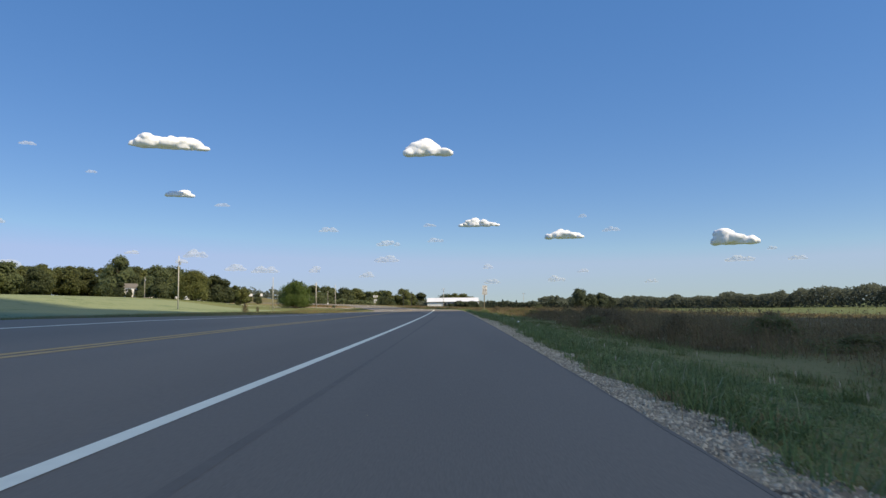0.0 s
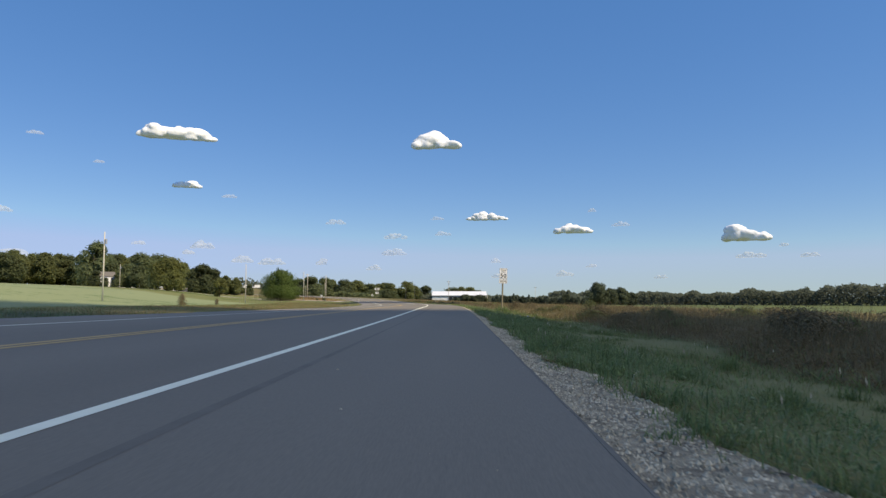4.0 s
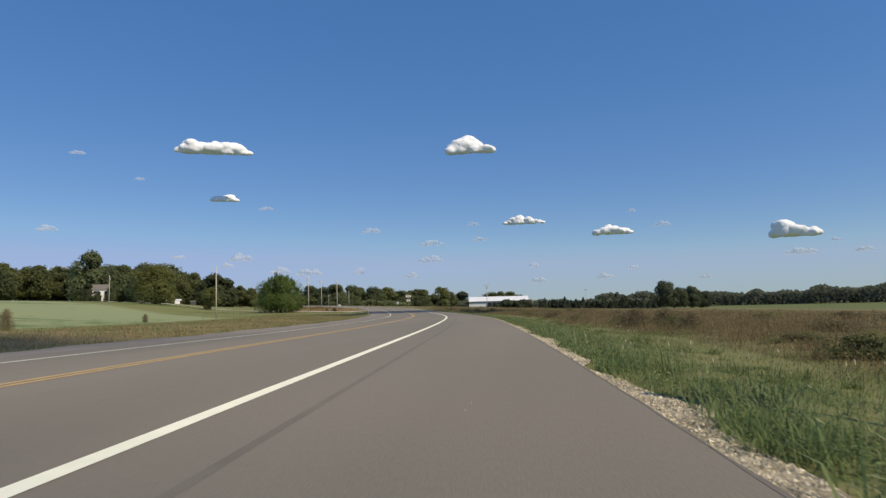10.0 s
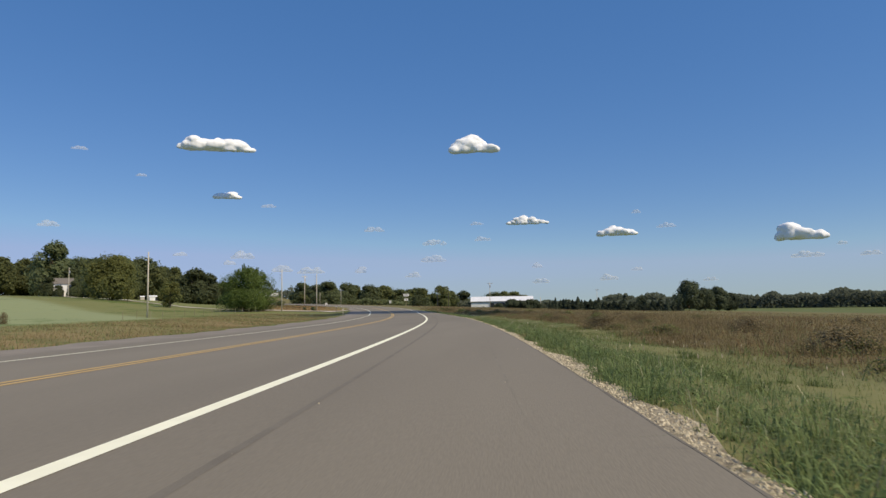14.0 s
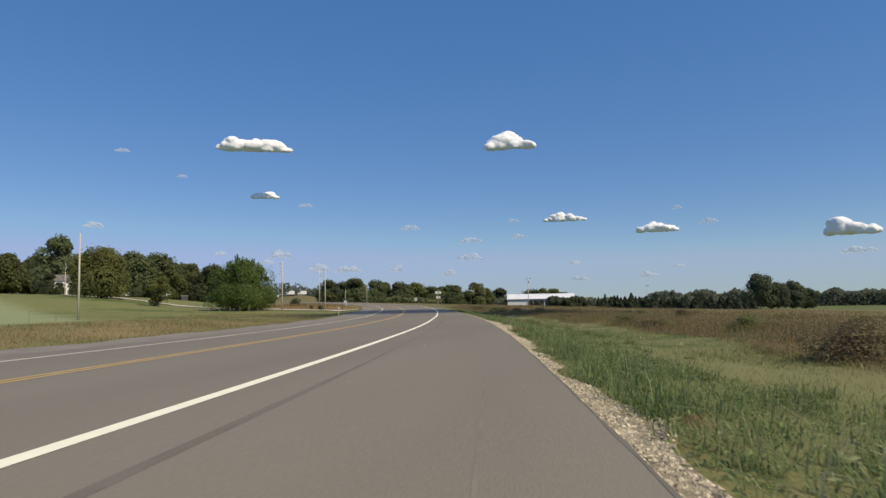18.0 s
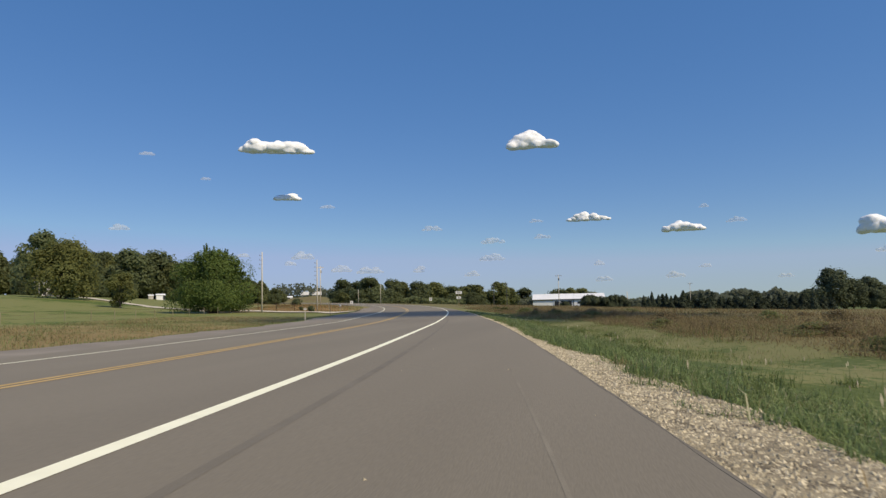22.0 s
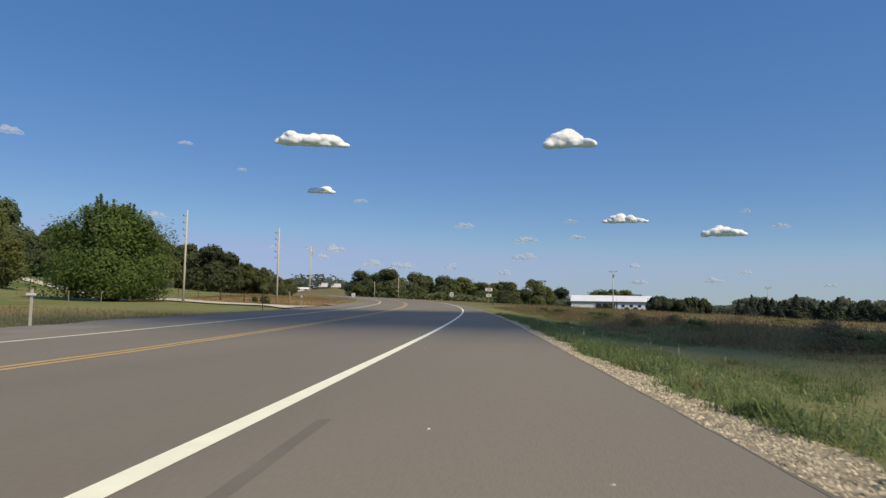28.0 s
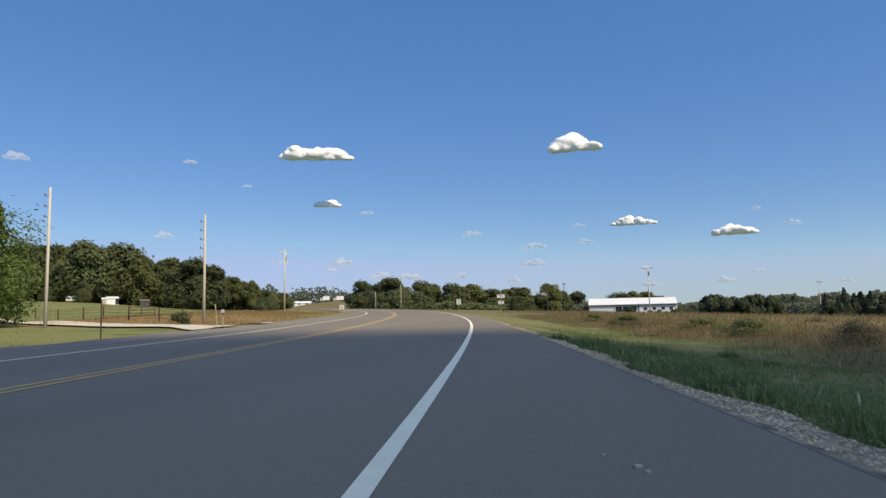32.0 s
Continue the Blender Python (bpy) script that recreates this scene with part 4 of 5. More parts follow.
for i, c in enumerate((
    (-24.64, 13.94, 143, 38, 1),
    (-2.5, 14.3, 92, 46, 1),
    (-23.74, 9.67, 50, 19, 1),
    (-20.44, 8.83, 28, 9, 0.5),
    (-11.43, 6.89, 40, 12, 0.85),
    (-36.66, 6.86, 32, 14, 0.7),
    (-6.12, 5.78, 46, 18, 0.75),
    (-6.26, 4.3, 50, 17, 0.85),
    (1.94, 7.49, 85, 22, 0.95),
    (9.42, 6.4, 76, 30, 0.95),
    (-1.9, 5.93, 32, 11, 0.6),
    (-2.4, 7.28, 26, 9, 0.4),
    (13.59, 6.5, 36, 11, 0.6),
    (23.34, 5.58, 78, 42, 1),
    (23.77, 3.69, 54, 17, 0.8),
    (26.09, 4.36, 14, 10, 0.6),
    (-22.49, 4.7, 40, 18, 0.85),
    (-23.53, 4.05, 20, 12, 0.6),
    (-19.27, 3.52, 40, 16, 0.6),
    (-16.82, 3.38, 55, 16, 0.6),
    (-12.58, 3.39, 16, 16, 0.5),
    (-8.08, 2.88, 30, 12, 0.45),
    (2.74, 3.5, 18, 12, 0.45),
    (3.07, 2.17, 34, 12, 0.5),
    (8.84, 2.33, 36, 14, 0.45),
    (11.07, 2.99, 20, 10, 0.3),
    (16.77, 1.93, 26, 8, 0.3),
    (-30.34, 10.94, 18, 8, 0.4),
    (-34.77, 12.68, 26, 9, 0.25),
    (-27.35, 4.72, 24, 10, 0.4),
    (27.81, 3.52, 30, 12, 0.7),
    (11.19, 7.75, 14, 8, 0.3),
    (-46.75, 12.19, 34, 18, 0.8),
    (-35.83, 3.62, 44, 20, 0.6),
)):
    cloud(*c, i + 1)

# ---------------------------------------------------------------- cumulus overhead, outside the view, that shade parts of the road
def overhead_cloud(x, y, w, depth, seed):
    k = 850.0 / to_sun.z
    bm = bmesh.new()
    r = random.Random(seed)
    for i in range(60):
        u, v = ((i % 10) - 4.5 + r.uniform(-0.6, 0.6)) * 0.085, (i // 10 - 2.5 + r.uniform(-0.5, 0.5)) * 0.15
        made = bmesh.ops.create_icosphere(bm, subdivisions=2, radius=1.0)["verts"]
        rad = r.uniform(0.07, 0.13)
        bmesh.ops.transform(bm, matrix=Matrix.Translation((u * w, v * depth, r.uniform(0, 6))) @ Matrix.Diagonal((rad * w, rad * depth, 9, 1)), verts=made)
    holder = thing("cloud", pose(x + to_sun.x * k, y + to_sun.y * k, 850), "broad white cumulus cloud overhead", "cloud", "fair-weather clouds")
    ob = part("body", bm, CLOUD["sheer"], holder, smooth=True)
    mod = ob.modifiers.new("skin", "REMESH")
    mod.mode, mod.voxel_size, mod.use_smooth_shade = "VOXEL", 4.0, True


overhead_cloud(10, -153.6, 560, 424, 3)
overhead_cloud(-105, 28, 186, 158, 4)
overhead_cloud(-8, 220.5, 50, 29, 5)

# ---------------------------------------------------------------- driveway, fence, mailbox
def strip(name, pts, width, lift, mat):
    """A flat drive that follows points on the ground."""
    p = np.array(pts, float)
    t = np.concatenate([[0], np.cumsum(np.hypot(*np.diff(p, axis=0).T))])
    u = np.arange(0, t[-1], 1.5)
    x, y = np.interp(u, t, p[:, 0]), np.interp(u, t, p[:, 1])
    dx, dy = np.gradient(x), np.gradient(y)
    l = np.hypot(dx, dy)
    rows = []
    for o in (-0.5, 0, 0.5):
        X, Y = x - dy / l * o * width, y + dx / l * o * width
        s, d = road_sd(X, Y)
        lump = np.array([noise.noise(Vector((px * 0.15, py * 0.15, 0))) for px, py in zip(X, Y)])
        rows.append(np.stack([X, Y, height(s, d) + lift + 0.10 * lump * (d < -10.5)], 1))
    n = len(u)
    i = np.arange(n - 1)
    f = np.concatenate([np.stack([r * n + i, r * n + i + 1, (r + 1) * n + i + 1, (r + 1) * n + i], 1) for r in range(2)])
    return mesh_object(name, np.concatenate(rows), f, mat)


drive = strip("driveway", [(-35.5, 249.5), (-43.5, 254.8), (-53, 254.6), (-64, 259), (-85, 272), (-112, 288), (-150, 312), (-178, 350)], 3.6, 0.13, M["pale_gravel"])
tagged(drive, "pale gravel farm driveway across the meadow", "driveway", kind="structure")


def on_ground(x, y, turn=0.0, lean=0.0):
    return pose(x, y, ground_at(x, y), lean, lean * 0.6, turn)


posts = [(-76, 273), (-70.5, 270.5), (-65, 268), (-59.8, 264.8), (-55.2, 262.6), (-51.2, 261.4), (-47.6, 259.6)]
fence = thing("fence", Matrix(), "low wire fence on dark posts beside the driveway", "fence")
for (x, y) in posts:
    part("post", tube([(x, y, ground_at(x, y) - 0.3), (x, y, ground_at(x, y) + 1.25)], [0.06, 0.055], 8), M["rust"], fence)
for k in (0.35, 0.65, 0.95, 1.15):
    for (x0, y0), (x1, y1) in zip(posts, posts[1:]):
        part("wire", tube([(x0, y0, ground_at(x0, y0) + k), ((x0 + x1) / 2, (y0 + y1) / 2, (ground_at(x0, y0) + ground_at(x1, y1)) / 2 + k - 0.03), (x1, y1, ground_at(x1, y1) + k)], [0.012] * 3, 4), M["rust"], fence)
gate = thing("farm_gate", on_ground(-55.2, 262.6, -21), "closed tubular farm gate between two posts", "gate")
for z in (0.35, 0.6, 0.85, 1.1):
    part("rail", tube([(0.1, -0.1, z), (4.2, -0.1, z)], [0.025, 0.025], 6), M["rust"], gate)
for x in (0.1, 2.15, 4.2):
    part("upright", tube([(x, -0.1, 0.3), (x, -0.1, 1.15)], [0.025, 0.025], 6), M["rust"], gate)
t = thing("fence_post", on_ground(-35.5, 237.2), "thin rusty steel fence post in the mown grass", "fence post")
part("stake", box((0.05, 0.04, 1.9), (0, 0, 0.75), 0.006), M["rust"], t)
t = thing("marker_post", on_ground(-26.2, 206.0, 15), "slim pale marker post with a short crosspiece in dry grass", "marker post")
part("stake", box((0.075, 0.05, 1.45), (0, 0, 0.45), 0.008), M["pole_wood"], t)
part("crosspiece", box((0.30, 0.03, 0.07), (0, -0.04, 1.02), 0.006), M["sign_white"], t, "white crosspiece")
t = thing("leaning_post", on_ground(-43.1, 257.5, 20, -14), "leaning weathered wooden post by the driveway", "post")
part("stake", tube([(0, 0, -0.3), (0, 0, 1.8)], [0.055, 0.05], 8), M["post_wood"], t)
t = thing("mailbox", on_ground(-39.6, 252.8, 30), "grey mailbox on a short wooden post beside the drive", "mailbox")
part("post", box((0.1, 0.1, 1.5), (0, 0, 0.45), 0.008), M["post_wood"], t)
bm = bmesh.new()
ring = [(-0.11, 1.05), (0.11, 1.05)] + [(0.11 * math.cos(a), 1.17 + 0.11 * math.sin(a)) for a in np.linspace(0, math.pi, 9)]
va, vb = [bm.verts.new((x, -0.27, z)) for x, z in ring], [bm.verts.new((x, 0.27, z)) for x, z in ring]
bm.faces.new(va), bm.faces.new(list(reversed(vb)))
for i in range(len(ring)):
    bm.faces.new((va[i], va[(i + 1) % len(ring)], vb[(i + 1) % len(ring)], vb[i]))
bmesh.ops.recalc_face_normals(bm, faces=bm.faces)
shell = part("box", bm, M["galvanised"], t)
part("flag", box((0.02, 0.18, 0.07), (0.125, 0.08, 1.25), 0.004), M["red_paint"], shell, "small red flag")
copy_scaled(bush_kind, -47.0, 258.8, 40, 0.42)
copy_scaled(bush_kind, -50.2, 262.2, 10, 0.3)

for k, (x, y, sc) in enumerate(((-79, 327, 0.75), (-81, 332, 0.9), (-83.5, 337, 0.8))):
    copy_scaled(bush_kind, x, y, 70 * k, sc)
# long wire fence between the dry roadside strip and the meadow
line = [(np.interp(y, [118, 190, 225, 262], [-43.5, -51.5, -54.5, -56.5]), y) for y in np.arange(184, 262, 4.2)]
meadow_fence = thing("fence", Matrix(), "low wire fence on short weathered posts along the meadow", "fence")
for x, y in line:
    part("post", tube([(x, y, ground_at(x, y) - 0.3), (x, y, ground_at(x, y) + 1.05)], [0.04, 0.035], 7), M["post_wood"], meadow_fence)
for k in (0.4, 0.75, 1.05):
    part("wire", tube([(x, y, ground_at(x, y) + k) for x, y in line], [0.006] * len(line), 4), M["rust"], meadow_fence)
# litter in the grass
for x, y, turn, label in ((5.0, 31.6, 30, "crumpled white paper cup lying in the grass"), (6.0, 67.0, 100, "white plastic bottle lying in the grass")):
    t = thing("litter", on_ground(x, y, turn), label, "litter")
    part("body", tube([(-0.06, 0, 0.16), (-0.035, 0, 0.16), (0.025, 0, 0.163), (0.05, 0, 0.165), (0.06, 0, 0.166)], [0.028, 0.034, 0.034, 0.02, 0.013], 10), M["sheet_white"], t, smooth=True)
    part("cap", tube([(0.06, 0, 0.166), (0.072, 0, 0.167)], [0.015, 0.015], 8), M["sign_white"], t)

# ---------------------------------------------------------------- road signs ahead
def plain_sign(x, y, w, h, z, turn, label, post_w=0.08, lower=None, bars=3):
    t = thing("road_sign", on_ground(x, y, turn), label, "road sign")
    part("post", box((post_w, post_w, z + h / 2 + 0.3), (0, 0, (z + h / 2 - 0.3) / 2), 0.005), M["post_wood"], t)
    for ww, hh, zz in [(w, h, z)] + ([lower] if lower else []):
        p = part("panel", box((ww, 0.012, hh), (0, -post_w / 2 - 0.012, zz), 0.003), M["sign_white"], t, "white sign face")
        for k in range(bars):
            part("bar", box((ww * (0.7 - 0.12 * (k % 2)), 0.004, hh * 0.12), (0, -post_w / 2 - 0.021, zz + hh * (0.26 - 0.26 * k))), M["sign_black"], p, "dark line of writing")
    return t


plain_sign(-38.9, 321.4, 0.7, 0.85, 2.0, 14, "small white road sign on the shoulder of the curve")
plain_sign(-62, 508, 3.4, 1.5, 7.0, 14, "white highway guide sign with two panels on a tall post", 0.28, (2.4, 1.3, 4.2))
plain_sign(-63.4, 329.3, 0.8, 0.8, 0.9, 20, "small square white board at the far roadside", 0.08)

# ---------------------------------------------------------------- farmstead and lot
def gabled(name, m, w, d, eave, ridge, wall_mat, roof_mat, label, category="building", openings=()):
    t = thing(name, m, label, category)
    over = min(0.3, 0.06 * w)
    bm = bmesh.new()
    sec = [(-d / 2, -0.4), (-d / 2, eave), (0, ridge - 0.12), (d / 2, eave), (d / 2, -0.4)]
    va, vb = [bm.verts.new((-w / 2, y, z)) for y, z in sec], [bm.verts.new((w / 2, y, z)) for y, z in sec]
    bm.faces.new(va), bm.faces.new(list(reversed(vb)))
    for i in range(5):
        bm.faces.new((va[i], vb[i], vb[(i + 1) % 5], va[(i + 1) % 5]))
    bmesh.ops.recalc_face_normals(bm, faces=bm.faces)
    part("wall", bm, wall_mat, t)
    for sg in (-1, 1):
        bm = bmesh.new()
        q = [(-w / 2 - over, sg * (d / 2 + over), eave - 0.08), (w / 2 + over, sg * (d / 2 + over), eave - 0.08), (w / 2 + over, 0, ridge), (-w / 2 - over, 0, ridge)]
        lo_, up_ = [bm.verts.new(p) for p in q], [bm.verts.new((p[0], p[1], p[2] + 0.12)) for p in q]
        bm.faces.new(lo_), bm.faces.new(up_)
        for i in range(4):
            bm.faces.new((lo_[i], lo_[(i + 1) % 4], up_[(i + 1) % 4], up_[i]))
        bmesh.ops.recalc_face_normals(bm, faces=bm.faces)
        part("roof", bm, roof_mat, t)
    for x, z, ww, hh, nm in openings:
        o = part(nm, box((ww, 0.08, hh), (x, -d / 2 - 0.02, z), 0.01), M["dark_opening"], t)
        part("frame", box((ww + 0.16, 0.06, 0.1), (x, -d / 2 - 0.05, z + hh / 2 + 0.05), 0.01), M["sheet_white"], o)
        part("sill", box((ww + 0.16, 0.12, 0.06), (x, -d / 2 - 0.06, z - hh / 2 - 0.03), 0.01), M["sheet_white"], o)
    return t


gabled("farmhouse", on_ground(-166.0, 333, 35), 6.5, 6.5, 4.8, 7.0, M["sheet_white"], M["roof_shingle"], "white farmhouse with a grey shingle roof among trees", "house", ((-3, 1.5, 0.9, 1.4, "window"), (0, 1.1, 1.0, 2.1, "door"), (3, 1.5, 0.9, 1.4, "window"), (-2, 3.7, 0.8, 1.1, "window"), (2, 3.7, 0.8, 1.1, "window")))
gabled("shed", on_ground(-153.0, 373.5, 40), 3.0, 2.2, 1.8, 2.2, M["sheet_white"], M["sheet_roof"], "small white metal shed at the edge of the wood", "shed", ((1.2, 0.85, 0.8, 1.6, "door"),))
gabled("shed", on_ground(-151.0, 384.6, 40), 2.6, 2.0, 1.8, 2.1, M["painted_dark"], M["roof_shingle"], "dark open-sided lean-to beside the white shed", "shed")
gabled("shed", on_ground(-162.5, 381.5, 40), 1.8, 1.4, 1.4, 1.7, M["concrete"], M["sheet_roof"], "small grey shed at the edge of the wood", "shed")
rv = thing("camper", on_ground(-180, 388, 38), "small white parked camper with dark windows under the trees", "camper")
part("body", box((4.6, 2.0, 1.5), (0, 0, 1.25), 0.2), M["sheet_white"], rv)
part("roof_unit", box((0.8, 0.7, 0.22), (0.6, 0, 2.1), 0.05), M["sheet_roof"], rv)
for x in (-1.6, -0.1, 1.4):
    part("window", box((0.9, 0.06, 0.5), (x, -1.0, 1.45), 0.04), M["dark_opening"], rv)
for x in (-1.4, 1.4):
    part("wheel", tube([(x, -1.03, 0.35), (x, -0.8, 0.35)], [0.35, 0.35], 16), M["painted_dark"], rv)
gabled("low_building", on_ground(-206, 598, 20), 14.0, 5, 1.7, 2.7, M["sheet_white"], M["sheet_roof"], "long low white building beside a lot", "building", ((-4.5, 1.1, 1.6, 0.7, "window"), (0, 1.1, 1.6, 0.7, "window"), (4.5, 1.1, 1.6, 0.7, "window")))
for x, y, w in ((-190.5, 602, 6.0), (-182, 604, 6.6)):
    tr = thing("box_truck", on_ground(x, y, 24), "white box truck parked in the lot", "truck", "parked trucks")
    part("cargo_box", box((w * 0.68, 2.4, 2.5), (w * 0.14, 0, 2.0), 0.05), M["sheet_white"], tr)
    cab = part("cab", box((w * 0.28, 2.2, 1.8), (-w * 0.36, 0, 1.4), 0.2), M["sheet_white"], tr)
    part("windscreen", box((w * 0.2, 2.24, 0.65), (-w * 0.38, 0, 1.8), 0.1), M["dark_opening"], cab)
    for px in (-w * 0.34, w * 0.3):
        for py in (-1.05, 1.05):
            part("wheel", tube([(px, py - 0.15, 0.48), (px, py + 0.15, 0.48)], [0.48, 0.48], 14), M["painted_dark"], tr)

# ---------------------------------------------------------------- grass, weeds, stones
def scatter(n, s0, s1, d0, d1, seed, cluster=0.0, near=1.0, foot=False):
    """Random places along the roadside; cluster thins them to patches, near crowds them to d0; foot counts d from the foot of the bank."""
    r = np.random.default_rng(seed)
    s = r.uniform(s0, s1, n)
    d = d0 + (d1 - d0) * r.random(n) ** near
    if cluster:
        k = np.sin(s * 1.7 + 3 * np.sin(d * 0.9)) * 0.5 + np.sin(s * 0.61 + d * 1.3 + seed) * 0.6 + np.sin(s * 0.23 + seed) * 0.4
        keep = r.random(n) < np.clip(0.5 + k * cluster, 0.04, 1)
        s, d = s[keep], d[keep]
    if foot:
        d = d + bank_foot(s)
    x, y = road_xy(s, d)
    return s, d, np.stack([x, y, height(s, d)], 1)


def lumps(s, d, size, seed):
    """Soft patches between 0 and 1."""
    k = 6.28 / size
    return 0.5 + 0.5 * np.clip(0.6 * np.sin(k * s + 1.7 * np.sin(k * 0.63 * d + seed) + seed) + 0.5 * np.sin(k * 0.41 * s - k * 0.8 * d + 2.1 * seed) + 0.35 * np.sin(k * 1.9 * s + k * 1.3 * d), -1, 1)


def blades(name, spots3, h, w, bend, mat, seed, label, category="grass", coarse=False):
    """Bent tapered blades, five corners each, or three where they stay far off."""
    r = np.random.default_rng(seed)
    n = len(spots3)
    a = r.uniform(0, 2 * np.pi, n)
    lean = r.uniform(0.1, 1.0, n) * bend
    side = np.stack([np.cos(a), np.sin(a), np.zeros(n)], 1)
    fwd = np.stack([-np.sin(a), np.cos(a), np.zeros(n)], 1)
    hh, ww = h[:, None], w[:, None]
    base = spots3 - [0, 0, 0.03]
    mid = base + fwd * (lean[:, None] * hh * 0.33) + [0, 0, 1] * hh * (0.66 - 0.12 * lean[:, None])
    tip = base + fwd * (lean[:, None] * hh * 0.95) + [0, 0, 1] * hh * np.maximum(1.05 - 0.42 * lean[:, None], 0.12)
    if coarse:
        v = np.stack([base - side * ww, base + side * ww, tip], 1).reshape(-1, 3)
        return tagged(mesh_object(name, v, np.arange(3 * n).reshape(-1, 3), mat), label, category, kind="stuff")
    v = np.stack([base - side * ww, base + side * ww, mid - side * ww * 0.8, mid + side * ww * 0.8, tip], 1).reshape(-1, 3)
    i = np.arange(n)[:, None] * 5
    tris = np.concatenate([i + [0, 1, 3], i + [0, 3, 2], i + [2, 3, 4]], 1).reshape(-1, 3)
    return tagged(mesh_object(name, v, tris, mat), label, category, kind="stuff")


G = np.random.default_rng(99)
s, d, p = scatter(430000, -4, 226, EDGE + 0.10, 6.4, 1, 0.16, 1.0)
keep = d - EDGE > gravel_width(s) * G.uniform(0.75, 1.1, len(d))
s, d, p = s[keep], d[keep], p[keep]
edge_low = np.clip((d - EDGE - gravel_width(s) + 0.1) / 0.5, 0.35, 1) * (0.55 + 0.75 * lumps(s, d, 2.6, 1)) * np.clip(1.5 - (d - EDGE) / 4, 0.7, 1.2)
blades("verge_grass", p, G.uniform(0.07, 0.25, len(d)) * edge_low, G.uniform(0.0025, 0.006, len(d)), 2.6, M["blade_green"], 2, "long green roadside grass beside the gravel")
s, d, p = scatter(90000, -4, 226, EDGE + 0.2, 6.4, 43, 0.35, 1.2)
keep = d - EDGE > gravel_width(s) * G.uniform(0.85, 1.15, len(d))
s, d, p = s[keep], d[keep], p[keep]
blades("verge_grass", p, G.uniform(0.12, 0.30, len(d)) * (0.5 + 0.7 * lumps(s, d, 2.6, 1)), G.uniform(0.002, 0.0045, len(d)), 2.2, M["blade_pale_green"], 44, "pale arching grass blades standing over the verge")
s, d, p = scatter(260000, -4, 250, 5.2, 11.5, 3, 0.25)
keep = d < bank_foot(s) + 0.3
s, d, p = s[keep], d[keep], p[keep]
blades("verge_grass", p, G.uniform(0.07, 0.21, len(d)) * (0.6 + 0.6 * lumps(s, d, 3.1, 4)), G.uniform(0.005, 0.011, len(d)), 1.8, M["blade_olive"], 4, "short light green grass on the ditch slope", coarse=True)
s, d, p = scatter(300000, -4, 232, 5.4, 12.0, 45, 0.12)
keep = d < bank_foot(s) + 0.6
s, d, p = s[keep], d[keep], p[keep]
blades("verge_grass", p, G.uniform(0.07, 0.19, len(d)) * (0.55 + 0.8 * lumps(s, d, 2.2, 8)), G.uniform(0.005, 0.009, len(d)), 2.4, M["blade_olive"], 46, "short green grass over the ditch bottom", coarse=True)
s, d, p = scatter(9000, -4, 236, EDGE + 0.3, 9, 5, 0.5)
blades("dead_grass", p, G.uniform(0.10, 0.30, len(d)), G.uniform(0.002, 0.004, len(d)), 1.6, M["blade_dry"], 6, "tan dead grass stems among the green")
s, d, p = scatter(70000, -4, 260, -2.2, 0.5, 7, 0.4, 0.6, foot=True)
blades("dead_grass", p, G.uniform(0.04, 0.13, len(d)), G.uniform(0.006, 0.012, len(d)), 1.3, M["blade_tan"], 8, "short tan grass in the ditch bottom", coarse=True)
s, d, p = scatter(240000, -6, 290, 0.0, 9.0, 9, 0.3, 1.3, foot=True)
out = d - bank_foot(s)
tall = np.clip(0.25 + out / 1.6, 0.25, 1) * (0.45 + 0.9 * lumps(s, d, 7.0, 3)) * np.interp(s, [0, 65, 80, 130, 185, 205], [1.25, 1.25, 0.95, 0.8, 0.75, 0.55])
blades("brush", p, G.uniform(0.35, 0.95, len(d)) * tall, G.uniform(0.007, 0.016, len(d)), 2.0, M["blade_brown"], 10, "brown weedy brush on the ditch bank", "brush", coarse=True)
s, d, p = scatter(60000, -6, 290, 0.2, 10.0, 19, 0.4, 1.2, foot=True)
keep = lumps(s, d, 5.0, 7) > 0.55
s, d, p = s[keep], d[keep], p[keep]
blades("brush", p, G.uniform(0.3, 0.8, len(d)) * np.clip(0.3 + (d - bank_foot(s)) / 1.6, 0.3, 1) * np.interp(s, [0, 185, 205], [1, 0.9, 0.65]), G.uniform(0.008, 0.016, len(d)), 2.0, M["blade_rust"], 20, "reddish brown dead weeds on the ditch bank", "brush", coarse=True)
s, d, p = scatter(110000, -6, 290, 0.1, 9.0, 47, 0.25, 1.3, foot=True)
blades("brush", p, G.uniform(0.3, 0.85, len(d)) * np.clip(0.3 + (d - bank_foot(s)) / 1.6, 0.3, 1) * (0.45 + 0.8 * lumps(s, d, 6.0, 13)) * np.interp(s, [0, 185, 205], [1, 0.9, 0.65]), G.uniform(0.007, 0.014, len(d)), 2.2, M["blade_tan"], 48, "tan and olive weed stalks on the ditch bank", "brush", coarse=True)


